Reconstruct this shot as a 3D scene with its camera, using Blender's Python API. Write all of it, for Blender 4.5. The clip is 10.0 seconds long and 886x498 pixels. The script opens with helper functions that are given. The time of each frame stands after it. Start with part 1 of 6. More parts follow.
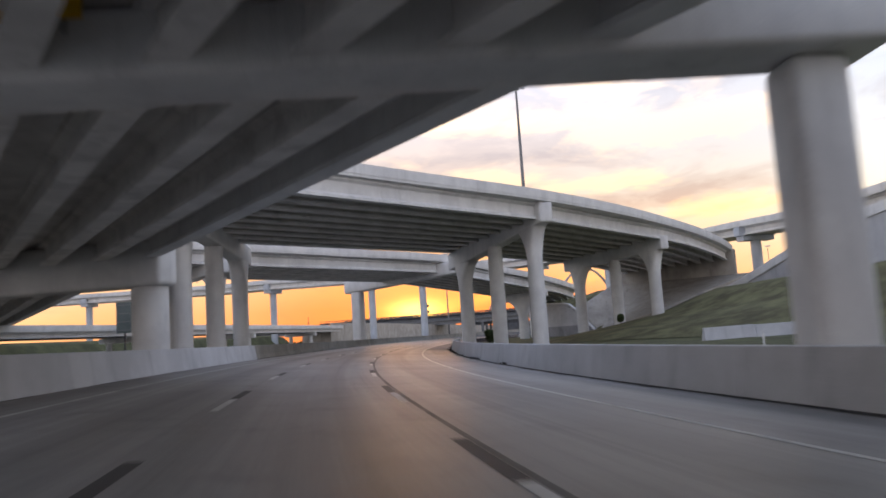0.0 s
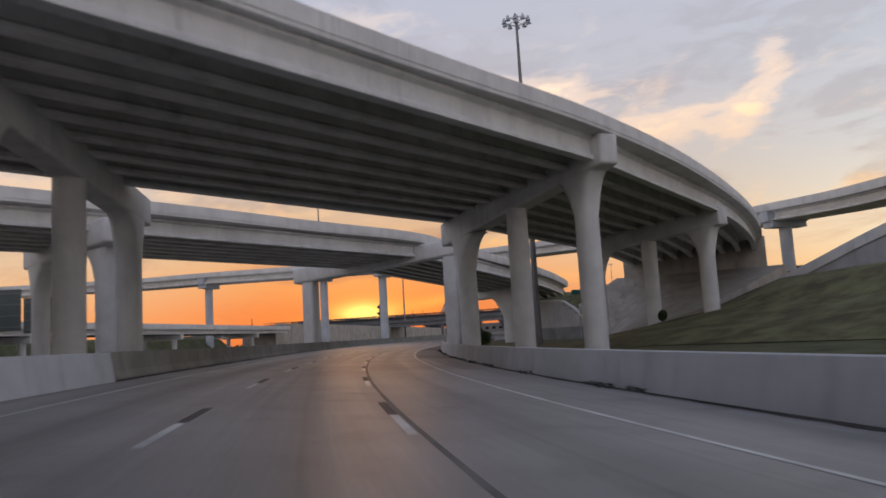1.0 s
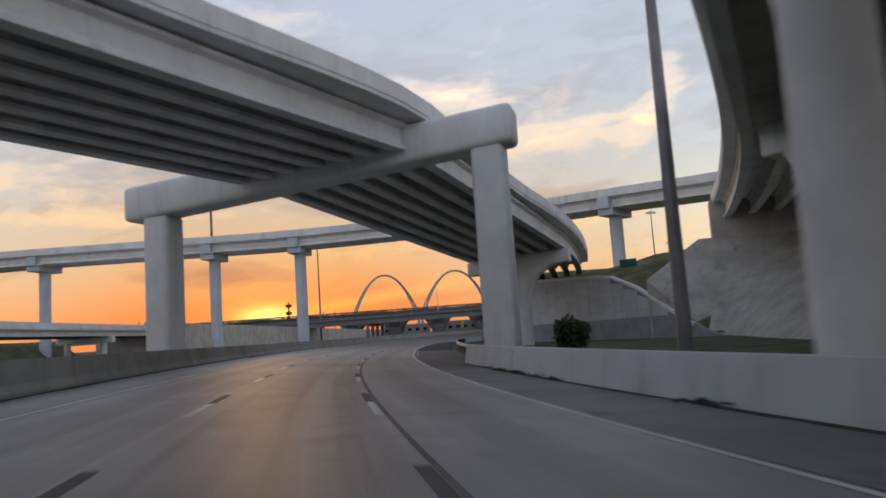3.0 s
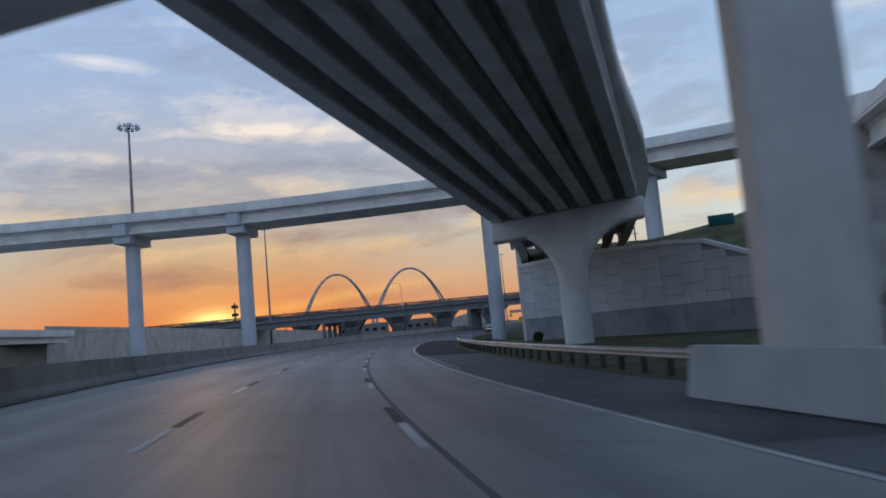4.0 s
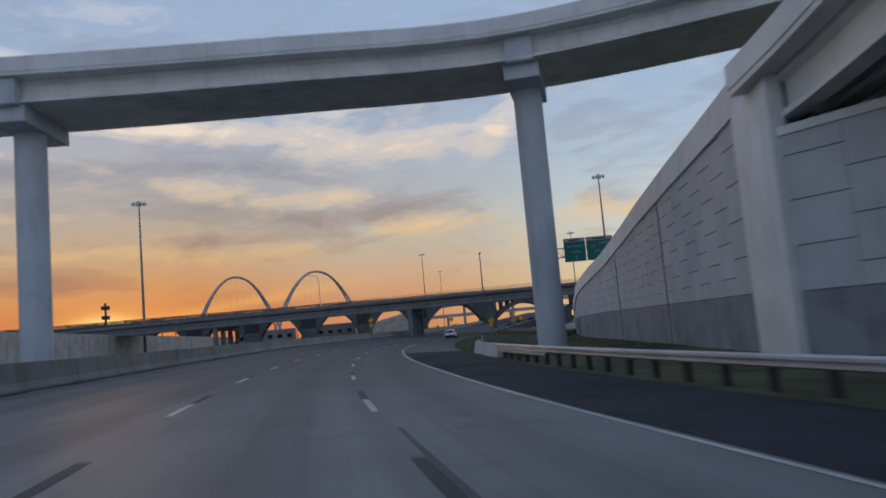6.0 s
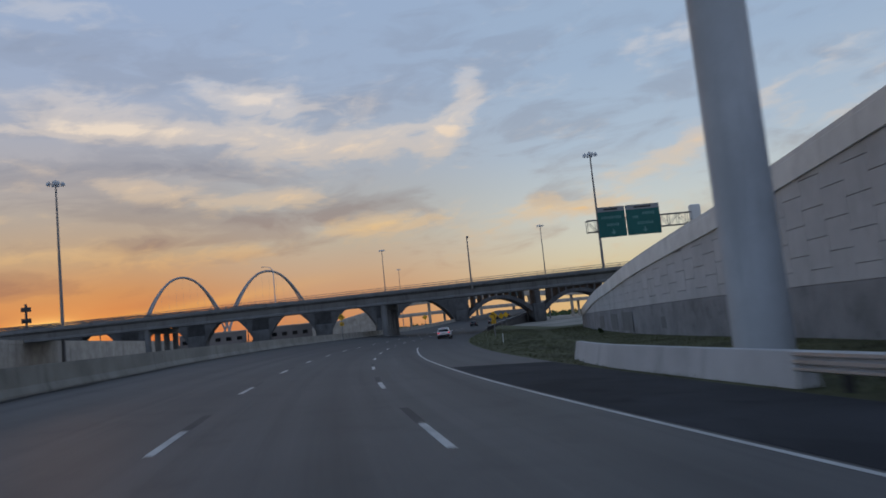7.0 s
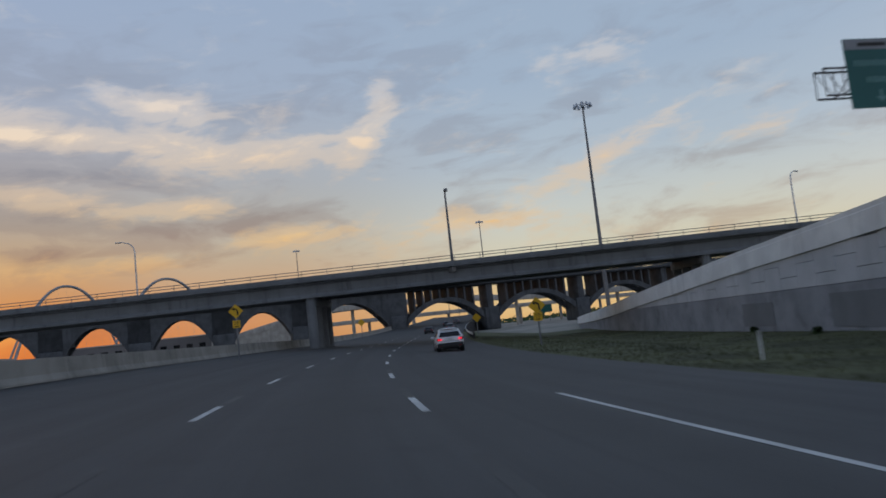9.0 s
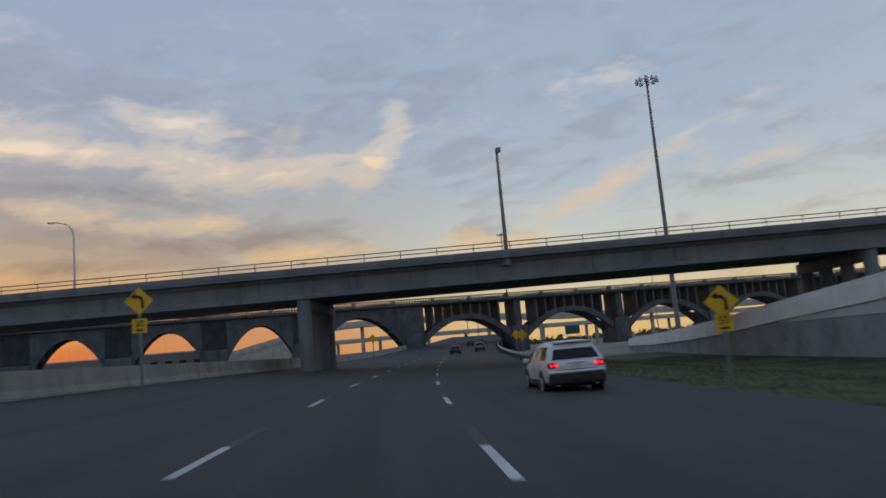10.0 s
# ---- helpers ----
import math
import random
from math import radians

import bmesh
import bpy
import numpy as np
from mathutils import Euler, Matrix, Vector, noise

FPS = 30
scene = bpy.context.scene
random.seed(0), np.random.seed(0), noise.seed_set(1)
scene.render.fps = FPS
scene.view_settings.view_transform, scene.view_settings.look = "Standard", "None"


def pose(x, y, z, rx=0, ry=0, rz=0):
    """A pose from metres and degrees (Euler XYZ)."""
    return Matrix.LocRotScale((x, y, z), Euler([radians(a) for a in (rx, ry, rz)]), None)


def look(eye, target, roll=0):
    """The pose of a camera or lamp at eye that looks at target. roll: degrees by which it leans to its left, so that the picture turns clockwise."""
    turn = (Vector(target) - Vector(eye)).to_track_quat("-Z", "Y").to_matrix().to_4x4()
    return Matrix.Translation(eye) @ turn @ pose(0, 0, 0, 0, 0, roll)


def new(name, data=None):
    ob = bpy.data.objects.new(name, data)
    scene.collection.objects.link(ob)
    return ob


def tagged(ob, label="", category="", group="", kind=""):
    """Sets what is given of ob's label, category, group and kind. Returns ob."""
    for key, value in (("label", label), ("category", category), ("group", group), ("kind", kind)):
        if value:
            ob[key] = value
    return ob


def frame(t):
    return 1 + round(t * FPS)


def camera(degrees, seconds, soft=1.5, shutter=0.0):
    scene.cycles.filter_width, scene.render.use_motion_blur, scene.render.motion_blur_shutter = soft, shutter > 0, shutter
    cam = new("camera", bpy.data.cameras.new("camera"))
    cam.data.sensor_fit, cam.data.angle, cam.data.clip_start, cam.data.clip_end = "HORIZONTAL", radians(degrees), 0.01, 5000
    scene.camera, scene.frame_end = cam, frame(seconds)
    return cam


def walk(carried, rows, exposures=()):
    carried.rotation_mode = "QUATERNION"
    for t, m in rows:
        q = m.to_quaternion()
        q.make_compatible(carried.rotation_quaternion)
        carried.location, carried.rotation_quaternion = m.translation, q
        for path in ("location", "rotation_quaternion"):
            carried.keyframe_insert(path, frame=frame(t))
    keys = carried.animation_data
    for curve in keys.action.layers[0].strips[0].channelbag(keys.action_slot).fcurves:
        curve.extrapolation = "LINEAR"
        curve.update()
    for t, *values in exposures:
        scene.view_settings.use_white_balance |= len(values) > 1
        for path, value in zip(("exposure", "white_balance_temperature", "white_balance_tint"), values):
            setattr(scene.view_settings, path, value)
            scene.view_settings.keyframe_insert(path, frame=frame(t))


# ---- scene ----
cam = camera(61.0, 10.0, soft=1.7, shutter=0.35)
PATH = [
    (0, (-0.878, -1.481, 1.327), (-0.767, 0.503, 1.556), -3.7),
    (0.5, (-2.482, 13.124, 1.392), (-2.301, 15.103, 1.619), -3.8),
    (1, (-3.629, 27.921, 1.395), (-3.381, 29.892, 1.625), -3.4),
    (1.5, (-4.41, 42.43, 1.444), (-4.1, 44.392, 1.675), -3.6),
    (2, (-4.561, 57.101, 1.348), (-4.191, 59.052, 1.582), -3.3),
    (2.5, (-4.292, 71.528, 1.396), (-3.863, 73.468, 1.626), -3.3),
    (4, (-1.442, 115.454, 1.533), (-0.825, 117.345, 1.744), -5.3),
    (4.5, (0.491, 129.194, 1.481), (1.172, 131.063, 1.691), -5.3),
    (5, (2.806, 142.879, 1.437), (3.549, 144.724, 1.647), -4.9),
    (5.5, (5.556, 156.359, 1.452), (6.354, 158.181, 1.665), -4.8),
    (7, (15.784, 199.201, 1.738), (16.748, 200.942, 1.938), -5.8),
    (7.5, (20.236, 212.532, 1.714), (21.255, 214.242, 1.913), -6.0),
    (8, (25.155, 225.753, 1.712), (26.229, 227.429, 1.909), -6.3),
    (8.5, (30.961, 238.999, 1.477), (32.088, 240.639, 1.677), -6.2),
    (9, (36.816, 251.731, 1.408), (37.977, 253.347, 1.616), -6.3),
    (9.5, (43.337, 264.405, 1.416), (44.488, 266.023, 1.655), -4.9),
    (10, (50.293, 276.905, 1.403), (51.43, 278.529, 1.669), -5.1),
]
EXPOSURES = [(0, 1.1, 7600, 18), (0.4, 0.62, 6900, 10), (1.0, 0.40, 8100, 20), (1.5, 0.52, 8100, 20), (2.7, 0.55, 8000, 16), (3.8, 0.25, 5800, 8), (5.5, 0.08, 6100, 9), (7.0, -0.05, 6200, 10), (8.5, -0.04, 6400, 10), (10, -0.06, 6600, 10)]
walk(cam, [(t, look(eye, target, roll)) for t, eye, target, roll in PATH], EXPOSURES)

# ---- world, sun ----
SUN_YAW, SUN_EL = radians(0.7), radians(1.6)      # clockwise from +y
SUN_DIR = Vector((math.sin(SUN_YAW) * math.cos(SUN_EL), math.cos(SUN_YAW) * math.cos(SUN_EL), math.sin(SUN_EL)))


class Nodes:
    """Short hand for building a node tree."""

    def __init__(self, tree, clear=True):
        self.t = tree
        if clear:
            tree.nodes.clear()

    def add(self, kind, **props):
        n = self.t.nodes.new(kind)
        for k, v in props.items():
            if k == "operation":
                n.operation = v
            elif k == "blend_type":
                n.blend_type = v
            elif k == "data_type":
                n.data_type = v
            elif k == "sky_type":
                n.sky_type = v
        return n

    def link(self, a, b):
        self.t.links.new(a, b)

    def put(self, socket, v):
        if hasattr(v, "is_linked") or hasattr(v, "links"):
            self.link(v, socket)
        else:
            socket.default_value = v

    def math(self, op, a, b=0.0, clamp=False):
        n = self.add("ShaderNodeMath", operation=op)
        n.use_clamp = clamp
        self.put(n.inputs[0], a)
        self.put(n.inputs[1], b)
        return n.outputs[0]

    def mix(self, fac, a, b, mode="MIX"):
        n = self.add("ShaderNodeMix", data_type="RGBA", blend_type=mode)
        self.put(n.inputs[0], fac)
        self.put(n.inputs[6], a)
        self.put(n.inputs[7], b)
        return n.outputs[2]

    def ramp(self, fac, stops, mode="EASE"):
        n = self.add("ShaderNodeValToRGB")
        n.color_ramp.interpolation = mode
        els = n.color_ramp.elements
        while len(els) < len(stops):
            els.new(0.5)
        for e, (p, c) in zip(els, stops):
            e.position, e.color = p, (*c, 1) if len(c) == 3 else c
        self.put(n.inputs[0], fac)
        return n.outputs[0]

    def noise(self, vec, scale, detail=4, rough=0.5, distort=0.0):
        n = self.add("ShaderNodeTexNoise")
        self.put(n.inputs["Vector"], vec)
        n.inputs["Scale"].default_value, n.inputs["Detail"].default_value = scale, detail
        n.inputs["Roughness"].default_value, n.inputs["Distortion"].default_value = rough, distort
        return n.outputs[0]

    def mapping(self, vec, scale=(1, 1, 1), rot=(0, 0, 0), loc=(0, 0, 0)):
        n = self.add("ShaderNodeMapping")
        self.put(n.inputs[0], vec)
        n.inputs["Scale"].default_value, n.inputs["Rotation"].default_value, n.inputs["Location"].default_value = scale, rot, loc
        return n.outputs[0]


def build_world():
    world = bpy.data.worlds.new("sunset_sky")
    scene.world = world
    world.use_nodes = True
    k = Nodes(world.node_tree)
    out = k.add("ShaderNodeOutputWorld")
    bg = k.add("ShaderNodeBackground")
    k.link(bg.outputs[0], out.inputs[0])
    sky = k.add("ShaderNodeTexSky", sky_type="NISHITA")
    sky.sun_disc, sky.sun_elevation, sky.sun_rotation = False, SUN_EL, SUN_YAW
    sky.air_density, sky.dust_density, sky.ozone_density = 1.0, 1.5, 2.0
    co = k.add("ShaderNodeTexCoord").outputs["Generated"]
    sep = k.add("ShaderNodeSeparateXYZ")
    k.link(co, sep.inputs[0])
    x, y, z = sep.outputs
    deg = 57.29578
    el = k.math("MULTIPLY", k.math("ARCSINE", z), deg)           # height above the horizon, degrees
    az = k.math("MULTIPLY", k.math("ARCTAN2", x, y), deg)        # bearing from +y, degrees
    aside = k.math("ABSOLUTE", k.math("SUBTRACT", az, 1.0))
    e1 = k.math("DIVIDE", el, 50.0, True)
    near = k.ramp(e1, [(0.0, (0.46, 0.095, 0.035)), (0.05, (0.50, 0.125, 0.045)), (0.09, (0.49, 0.215, 0.09)), (0.14, (0.44, 0.31, 0.19)), (0.20, (0.385, 0.345, 0.30)),
                       (0.28, (0.39, 0.39, 0.42)), (0.38, (0.345, 0.41, 0.53)), (0.52, (0.32, 0.41, 0.57)), (1.0, (0.23, 0.32, 0.50))], "LINEAR")
    away = k.ramp(e1, [(0.0, (0.74, 0.48, 0.20)), (0.05, (0.70, 0.55, 0.30)), (0.10, (0.64, 0.60, 0.46)), (0.16, (0.56, 0.59, 0.56)), (0.24, (0.43, 0.51, 0.59)),
                       (0.36, (0.355, 0.45, 0.575)), (0.52, (0.335, 0.43, 0.565)), (1.0, (0.23, 0.32, 0.50))], "LINEAR")
    behind = k.ramp(e1, [(0.0, (0.66, 0.66, 0.72)), (0.15, (0.68, 0.72, 0.82)), (0.35, (0.52, 0.58, 0.70)), (0.6, (0.31, 0.40, 0.56)), (1.0, (0.23, 0.32, 0.50))], "LINEAR")
    a1 = k.math("DIVIDE", aside, 180.0, True)
    base = k.mix(k.ramp(a1, [(0.02, (0, 0, 0)), (0.11, (0.35, 0.35, 0.35)), (0.23, (1, 1, 1))]), near, away)
    base = k.mix(k.ramp(a1, [(0.30, (0, 0, 0)), (0.6, (1, 1, 1))]), base, behind)
    base = k.mix(0.012, base, sky.outputs[0], "ADD")

    # clouds: long streaks, broken by finer ones
    slant = k.math("ADD", el, k.math("MULTIPLY", az, -0.05))
    c = k.add("ShaderNodeCombineXYZ")
    k.put(c.inputs[0], k.math("MULTIPLY", az, 0.075)), k.put(c.inputs[1], k.math("MULTIPLY", slant, 0.21)), k.put(c.inputs[2], k.math("MULTIPLY", aside, 0.01))
    vec = c.outputs[0]
    big = k.noise(vec, 1.0, 4, 0.55, 0.3)
    mid = k.noise(k.mapping(vec, (1.3, 1.0, 1), (0, 0, 0.12), (4.1, 1.3, 2.0)), 2.5, 6, 0.52, 0.6)
    fine = k.noise(k.mapping(vec, (1.0, 1.2, 1), (0, 0, -0.2), (9.7, 5.3, 1.0)), 6.0, 6, 0.56, 0.8)

    def blob(a, e, sa, se, amount, lean=0.0):
        da = k.math("SUBTRACT", az, a)
        p = k.math("DIVIDE", da, sa)
        q = k.math("DIVIDE", k.math("SUBTRACT", k.math("SUBTRACT", el, e), k.math("MULTIPLY", da, lean)), se)
        r = k.math("ADD", k.math("MULTIPLY", p, p), k.math("MULTIPLY", q, q))
        return k.math("MULTIPLY", k.math("POWER", 2.71828, k.math("MULTIPLY", r, -1.0)), amount)

    def total(some):
        t = some[0]
        for b in some[1:]:
            t = k.math("ADD", t, b)
        return t

    rough_ = k.math("ADD", k.math("MULTIPLY", mid, 0.66), k.math("MULTIPLY", fine, 0.34))
    nz = k.math("ADD", k.math("MULTIPLY", k.math("SUBTRACT", rough_, 0.5), 2.2), 0.5, True)
    soft = k.noise(k.mapping(vec, (0.9, 1.1, 1), (0, 0, 0.3), (2.2, 7.9, 3.0)), 2.0, 7, 0.58, 0.5)
    nd = k.math("ADD", k.math("MULTIPLY", k.math("SUBTRACT", soft, 0.5), 2.2), 0.5, True)
    bright = total([blob(30.2, 14.6, 1.9, 1.3, 0.52, 0.5), blob(32.2, 17.4, 1.3, 1.9, 0.36), blob(25.5, 14.4, 3.2, 0.9, 0.40, 0.15), blob(18.5, 14.3, 5.0, 1.2, 0.40, -0.12), blob(7, 15.7, 7.0, 0.9, 0.36, -0.06), blob(13.5, 18.3, 3.4, 0.8, 0.32, -0.25),
                    blob(20, 17.0, 4.0, 0.9, 0.22), blob(8, 11.4, 5.5, 0.8, 0.34, -0.18), blob(18, 10.4, 3.0, 0.7, 0.36), blob(25.5, 8.1, 4.2, 0.65, 0.46, 0.03), blob(40.5, 7.7, 4.5, 0.7, 0.34, -0.05), blob(48.5, 11.4, 6.5, 0.9, 0.34, 0.40),
                    blob(37, 8.6, 4.0, 0.8, 0.20, 0.35), blob(49, 19.0, 4.0, 0.8, 0.24, 0.1), blob(59, 11.5, 4.0, 0.6, 0.22, -0.05), blob(-6.5, 20.5, 3.2, 0.45, 0.50, -0.1), blob(2.5, 23.5, 3.6, 0.9, 0.26), blob(5, 15.8, 5.5, 0.5, 0.34),
                    blob(17, 18.0, 3.0, 0.9, 0.30), blob(4, 17.6, 6.0, 1.3, 0.18), blob(-6, 13.9, 6.0, 0.4, 0.26, -0.06), blob(10, 6.6, 9.0, 0.7, 0.26, 0.05), blob(-10, 9.6, 8.0, 0.7, 0.26), blob(-20, 12.0, 9.0, 1.2, 0.26), blob(-2, 7.2, 6.0, 0.5, 0.24)])
    dim = total([blob(-5, 12.9, 7, 0.9, 0.40, -0.05), blob(9, 13.0, 7, 0.8, 0.36, -0.05), blob(22, 9.3, 4.5, 0.7, 0.36, 0.1), blob(12, 9.6, 7, 0.8, 0.34, -0.12), blob(25, 17.2, 4, 1.2, 0.28), blob(6, 20.5, 9, 1.3, 0.24, -0.1), blob(36, 15.0, 4, 2.0, 0.16), blob(34, 20.5, 9, 1.6, 0.18), blob(6, 7.9, 8, 0.6, 0.28), blob(-2, 5.2, 7, 0.7, 0.30), blob(-14, 10.8, 8, 1.0, 0.30), blob(45, 15.0, 7, 0.9, 0.14, 0.3)])
    hi = k.math("ADD", k.math("MULTIPLY", bright, k.math("ADD", 0.42, k.math("MULTIPLY", nz, 1.3))), k.math("ADD", k.math("MULTIPLY", nz, 0.40), k.math("MULTIPLY", k.math("SUBTRACT", big, 0.5), 0.25)))
    light = k.ramp(hi, [(0.22, (0, 0, 0)), (0.52, (0.45, 0.45, 0.45)), (0.98, (1, 1, 1))])
    lo = k.math("ADD", k.math("MULTIPLY", dim, k.math("ADD", 0.35, k.math("MULTIPLY", nd, 1.4))), k.math("ADD", k.math("MULTIPLY", nd, 0.42), k.math("MULTIPLY", k.math("SUBTRACT", big, 0.5), -0.25)))
    shade = k.ramp(lo, [(0.20, (0, 0, 0)), (0.42, (0.5, 0.5, 0.5)), (0.72, (0.95, 0.95, 0.95))])
    e2 = k.math("DIVIDE", el, 30.0, True)
    lightcol = k.ramp(e2, [(0.0, (0.72, 0.22, 0.045)), (0.15, (0.78, 0.36, 0.10)), (0.27, (0.84, 0.56, 0.27)), (0.40, (0.80, 0.60, 0.41)), (0.52, (0.88, 0.72, 0.56)), (0.65, (0.74, 0.68, 0.64)), (1.0, (0.52, 0.56, 0.62))], "LINEAR")
    shadecol = k.ramp(e2, [(0.0, (0.42, 0.11, 0.05)), (0.2, (0.34, 0.18, 0.12)), (0.32, (0.30, 0.24, 0.22)), (0.45, (0.27, 0.275, 0.32)), (0.6, (0.28, 0.31, 0.385)), (1.0, (0.27, 0.335, 0.46))], "LINEAR")
    fade = k.ramp(e1, [(0.0, (0.45, 0.45, 0.45)), (0.14, (1, 1, 1)), (0.5, (0.95, 0.95, 0.95)), (1.0, (0.4, 0.4, 0.4))])
    col = k.mix(k.math("MULTIPLY", k.math("MULTIPLY", shade, 0.75), fade), base, shadecol)
    col = k.mix(k.math("MULTIPLY", k.math("MULTIPLY", light, 1.0), fade), col, lightcol)
    # the sun behind thin cloud, and the bright band that leads away from it
    core = total([blob(0.9, 2.0, 1.7, 0.75, 0.95), blob(1.0, 2.2, 5.0, 1.6, 0.12)])
    band = blob(9.0, 3.0, 8.0, 0.45, 0.6, 0.12)
    col = k.mix(k.math("MULTIPLY", core, k.math("ADD", 0.35, k.math("MULTIPLY", rough_, 1.3)), True), col, (1.5, 1.0, 0.28, 1))
    col = k.mix(k.math("MULTIPLY", band, k.math("ADD", 0.1, rough_), True), col, (1.0, 0.52, 0.12, 1))
    # below the horizon: the dim land
    low = k.ramp(k.math("ADD", k.math("MULTIPLY", el, 0.14), 0.5, True), [(0.44, (0.12, 0.105, 0.10)), (0.50, (1, 1, 1))], "LINEAR")
    col = k.mix(1.0, col, low, "MULTIPLY")
    k.link(col, bg.inputs[0])
    bg.inputs[1].default_value = 1.0


build_world()
sun = new("sun", bpy.data.lights.new("sun", "SUN"))
sun.data.energy, sun.data.angle, sun.data.color = 0.3, radians(10), (1.0, 0.55, 0.25)
sun.matrix_world = look((0, 0, 60), Vector((0, 0, 60)) - SUN_DIR)

# ---- materials ----


def material(name, base, rough=0.8, metal=0.0, vary=0.25, scale=1.5, stain=0.0, bump=0.15, fine=40.0, streak=False, spec=0.3, rand=0.0, tint=None):
    m = bpy.data.materials.new(name)
    m.use_nodes = True
    k = Nodes(m.node_tree)
    out = k.add("ShaderNodeOutputMaterial")
    bsdf = k.add("ShaderNodeBsdfPrincipled")
    k.link(bsdf.outputs[0], out.inputs[0])
    geo = k.add("ShaderNodeNewGeometry").outputs["Position"]
    n1 = k.noise(geo, scale * 0.25, 4, 0.6)
    n2 = k.noise(geo, fine, 3, 0.6)
    f1 = k.ramp(n1, [(0.3, (0, 0, 0)), (0.7, (1, 1, 1))])
    dark = tuple(c * (1 - vary) for c in base)
    light = tuple(min(1, c * (1 + vary * 0.6)) for c in (tint or base))
    col = k.mix(f1, (*dark, 1), (*light, 1))
    f2 = k.ramp(n2, [(0.25, (0.82, 0.82, 0.82)), (0.75, (1.12, 1.12, 1.12))])
    col = k.mix(0.7, col, f2, "MULTIPLY")
    if stain:
        sv = k.mapping(geo, (1.2, 1.2, 0.12) if streak else (0.7, 0.7, 0.7))
        s = k.ramp(k.noise(sv, 0.9, 5, 0.65, 0.3), [(0.5, (1, 1, 1)), (0.75, (1 - stain, 1 - stain, 1 - stain))])
        col = k.mix(1.0, col, s, "MULTIPLY")
    if rand:
        info = k.add("ShaderNodeObjectInfo")
        r = k.ramp(info.outputs["Random"], [(0, (1 - rand, 1 - rand, 1 - rand)), (1, (1 + rand, 1 + rand, 1 + rand))], "LINEAR")
        col = k.mix(1.0, col, r, "MULTIPLY")
    k.link(col, bsdf.inputs["Base Color"])
    bsdf.inputs["Roughness"].default_value = rough
    bsdf.inputs["Metallic"].default_value = metal
    bsdf.inputs["Specular IOR Level"].default_value = spec
    if bump:
        b = k.add("ShaderNodeBump")
        b.inputs["Strength"].default_value, b.inputs["Distance"].default_value = bump, 0.02
        k.link(n2, b.inputs["Height"])
        k.link(b.outputs[0], bsdf.inputs["Normal"])
    return m


def glowing(name, colour, strength):
    m = bpy.data.materials.new(name)
    m.use_nodes = True
    b = m.node_tree.nodes["Principled BSDF"]
    b.inputs["Base Color"].default_value = (*colour, 1)
    b.inputs["Emission Color"].default_value = (*colour, 1)
    b.inputs["Emission Strength"].default_value = strength
    return m


CONC = material("painted_concrete", (0.66, 0.66, 0.66), 0.8, vary=0.10, stain=0.16, streak=True, tint=(0.68, 0.68, 0.67))
# The tall piers' cool shade, put into a bluer, darker concrete.
PIER_SHADE = material("shaded_pier_concrete", (0.46, 0.50, 0.55), 0.8, vary=0.10, stain=0.18, streak=True)
CONC_B = material("bare_concrete", (0.40, 0.37, 0.33), 0.9, vary=0.18, stain=0.3, streak=True)
GIRD = material("girder_concrete", (0.68, 0.66, 0.64), 0.9, vary=0.16, stain=0.25)
SOFFIT = material("deck_soffit", (0.64, 0.63, 0.62), 0.95, vary=0.2)
PALEB = material("pale_barrier_concrete", (0.50, 0.505, 0.515), 0.9, vary=0.12, stain=0.25, streak=True)
# White arches in grey: their backlit darkness is put into the colour.
ARCHST = material("backlit_arch_steel", (0.30, 0.30, 0.31), 0.5, 0.2, vary=0.08)
BARR = material("barrier_concrete", (0.27, 0.255, 0.225), 0.9, vary=0.2, stain=0.4, streak=True)
WALLM = material("retaining_wall_concrete", (0.47, 0.475, 0.495), 0.9, vary=0.10, stain=0.18, streak=True, rand=0.035)
WALLD = material("wall_base_concrete", (0.25, 0.255, 0.275), 0.9, vary=0.2, stain=0.3)
# Weathered concrete, its base darkened and blued for the overpass's shadow side.
WORN_SHADE = material("shaded_weathered_concrete", (0.165, 0.175, 0.185), 0.9, vary=0.15, stain=0.35, streak=True)
COVER = material("cover_paint", (0.17, 0.175, 0.185), 0.85, vary=0.12)
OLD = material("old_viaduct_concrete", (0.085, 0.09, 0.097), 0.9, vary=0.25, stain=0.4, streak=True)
STEEL = material("galvanised_steel", (0.50, 0.51, 0.52), 0.42, 0.6, vary=0.15, stain=0.2)
DULL = material("dull_mast_steel", (0.20, 0.20, 0.205), 0.6, 0.4, vary=0.15, stain=0.2)
DARKST = material("dark_steel", (0.06, 0.06, 0.065), 0.55, 0.5, vary=0.2)
WHITE = material("white_steel", (0.75, 0.74, 0.72), 0.5, 0.0, vary=0.06)
GRASS = material("grass_soil", (0.080, 0.084, 0.038), 1.0, vary=0.4, scale=1.2, stain=0.4, fine=12, bump=0.6)
HILL = material("hill_grass", (0.112, 0.10, 0.05), 1.0, vary=0.4, scale=1.2, stain=0.4, fine=10, bump=0.6, tint=(0.13, 0.125, 0.06))
GROUND = material("ground_soil", (0.27, 0.25, 0.21), 1.0, vary=0.35, scale=0.2, stain=0.3, fine=6)
LINE = material("road_paint", (0.55, 0.545, 0.52), 0.7, vary=0.2, stain=0.35, fine=30)
TAR = material("tar_joint", (0.06, 0.058, 0.056), 0.7, vary=0.3)
SEAM = material("worn_seam", (0.12, 0.115, 0.11), 0.75, vary=0.3)
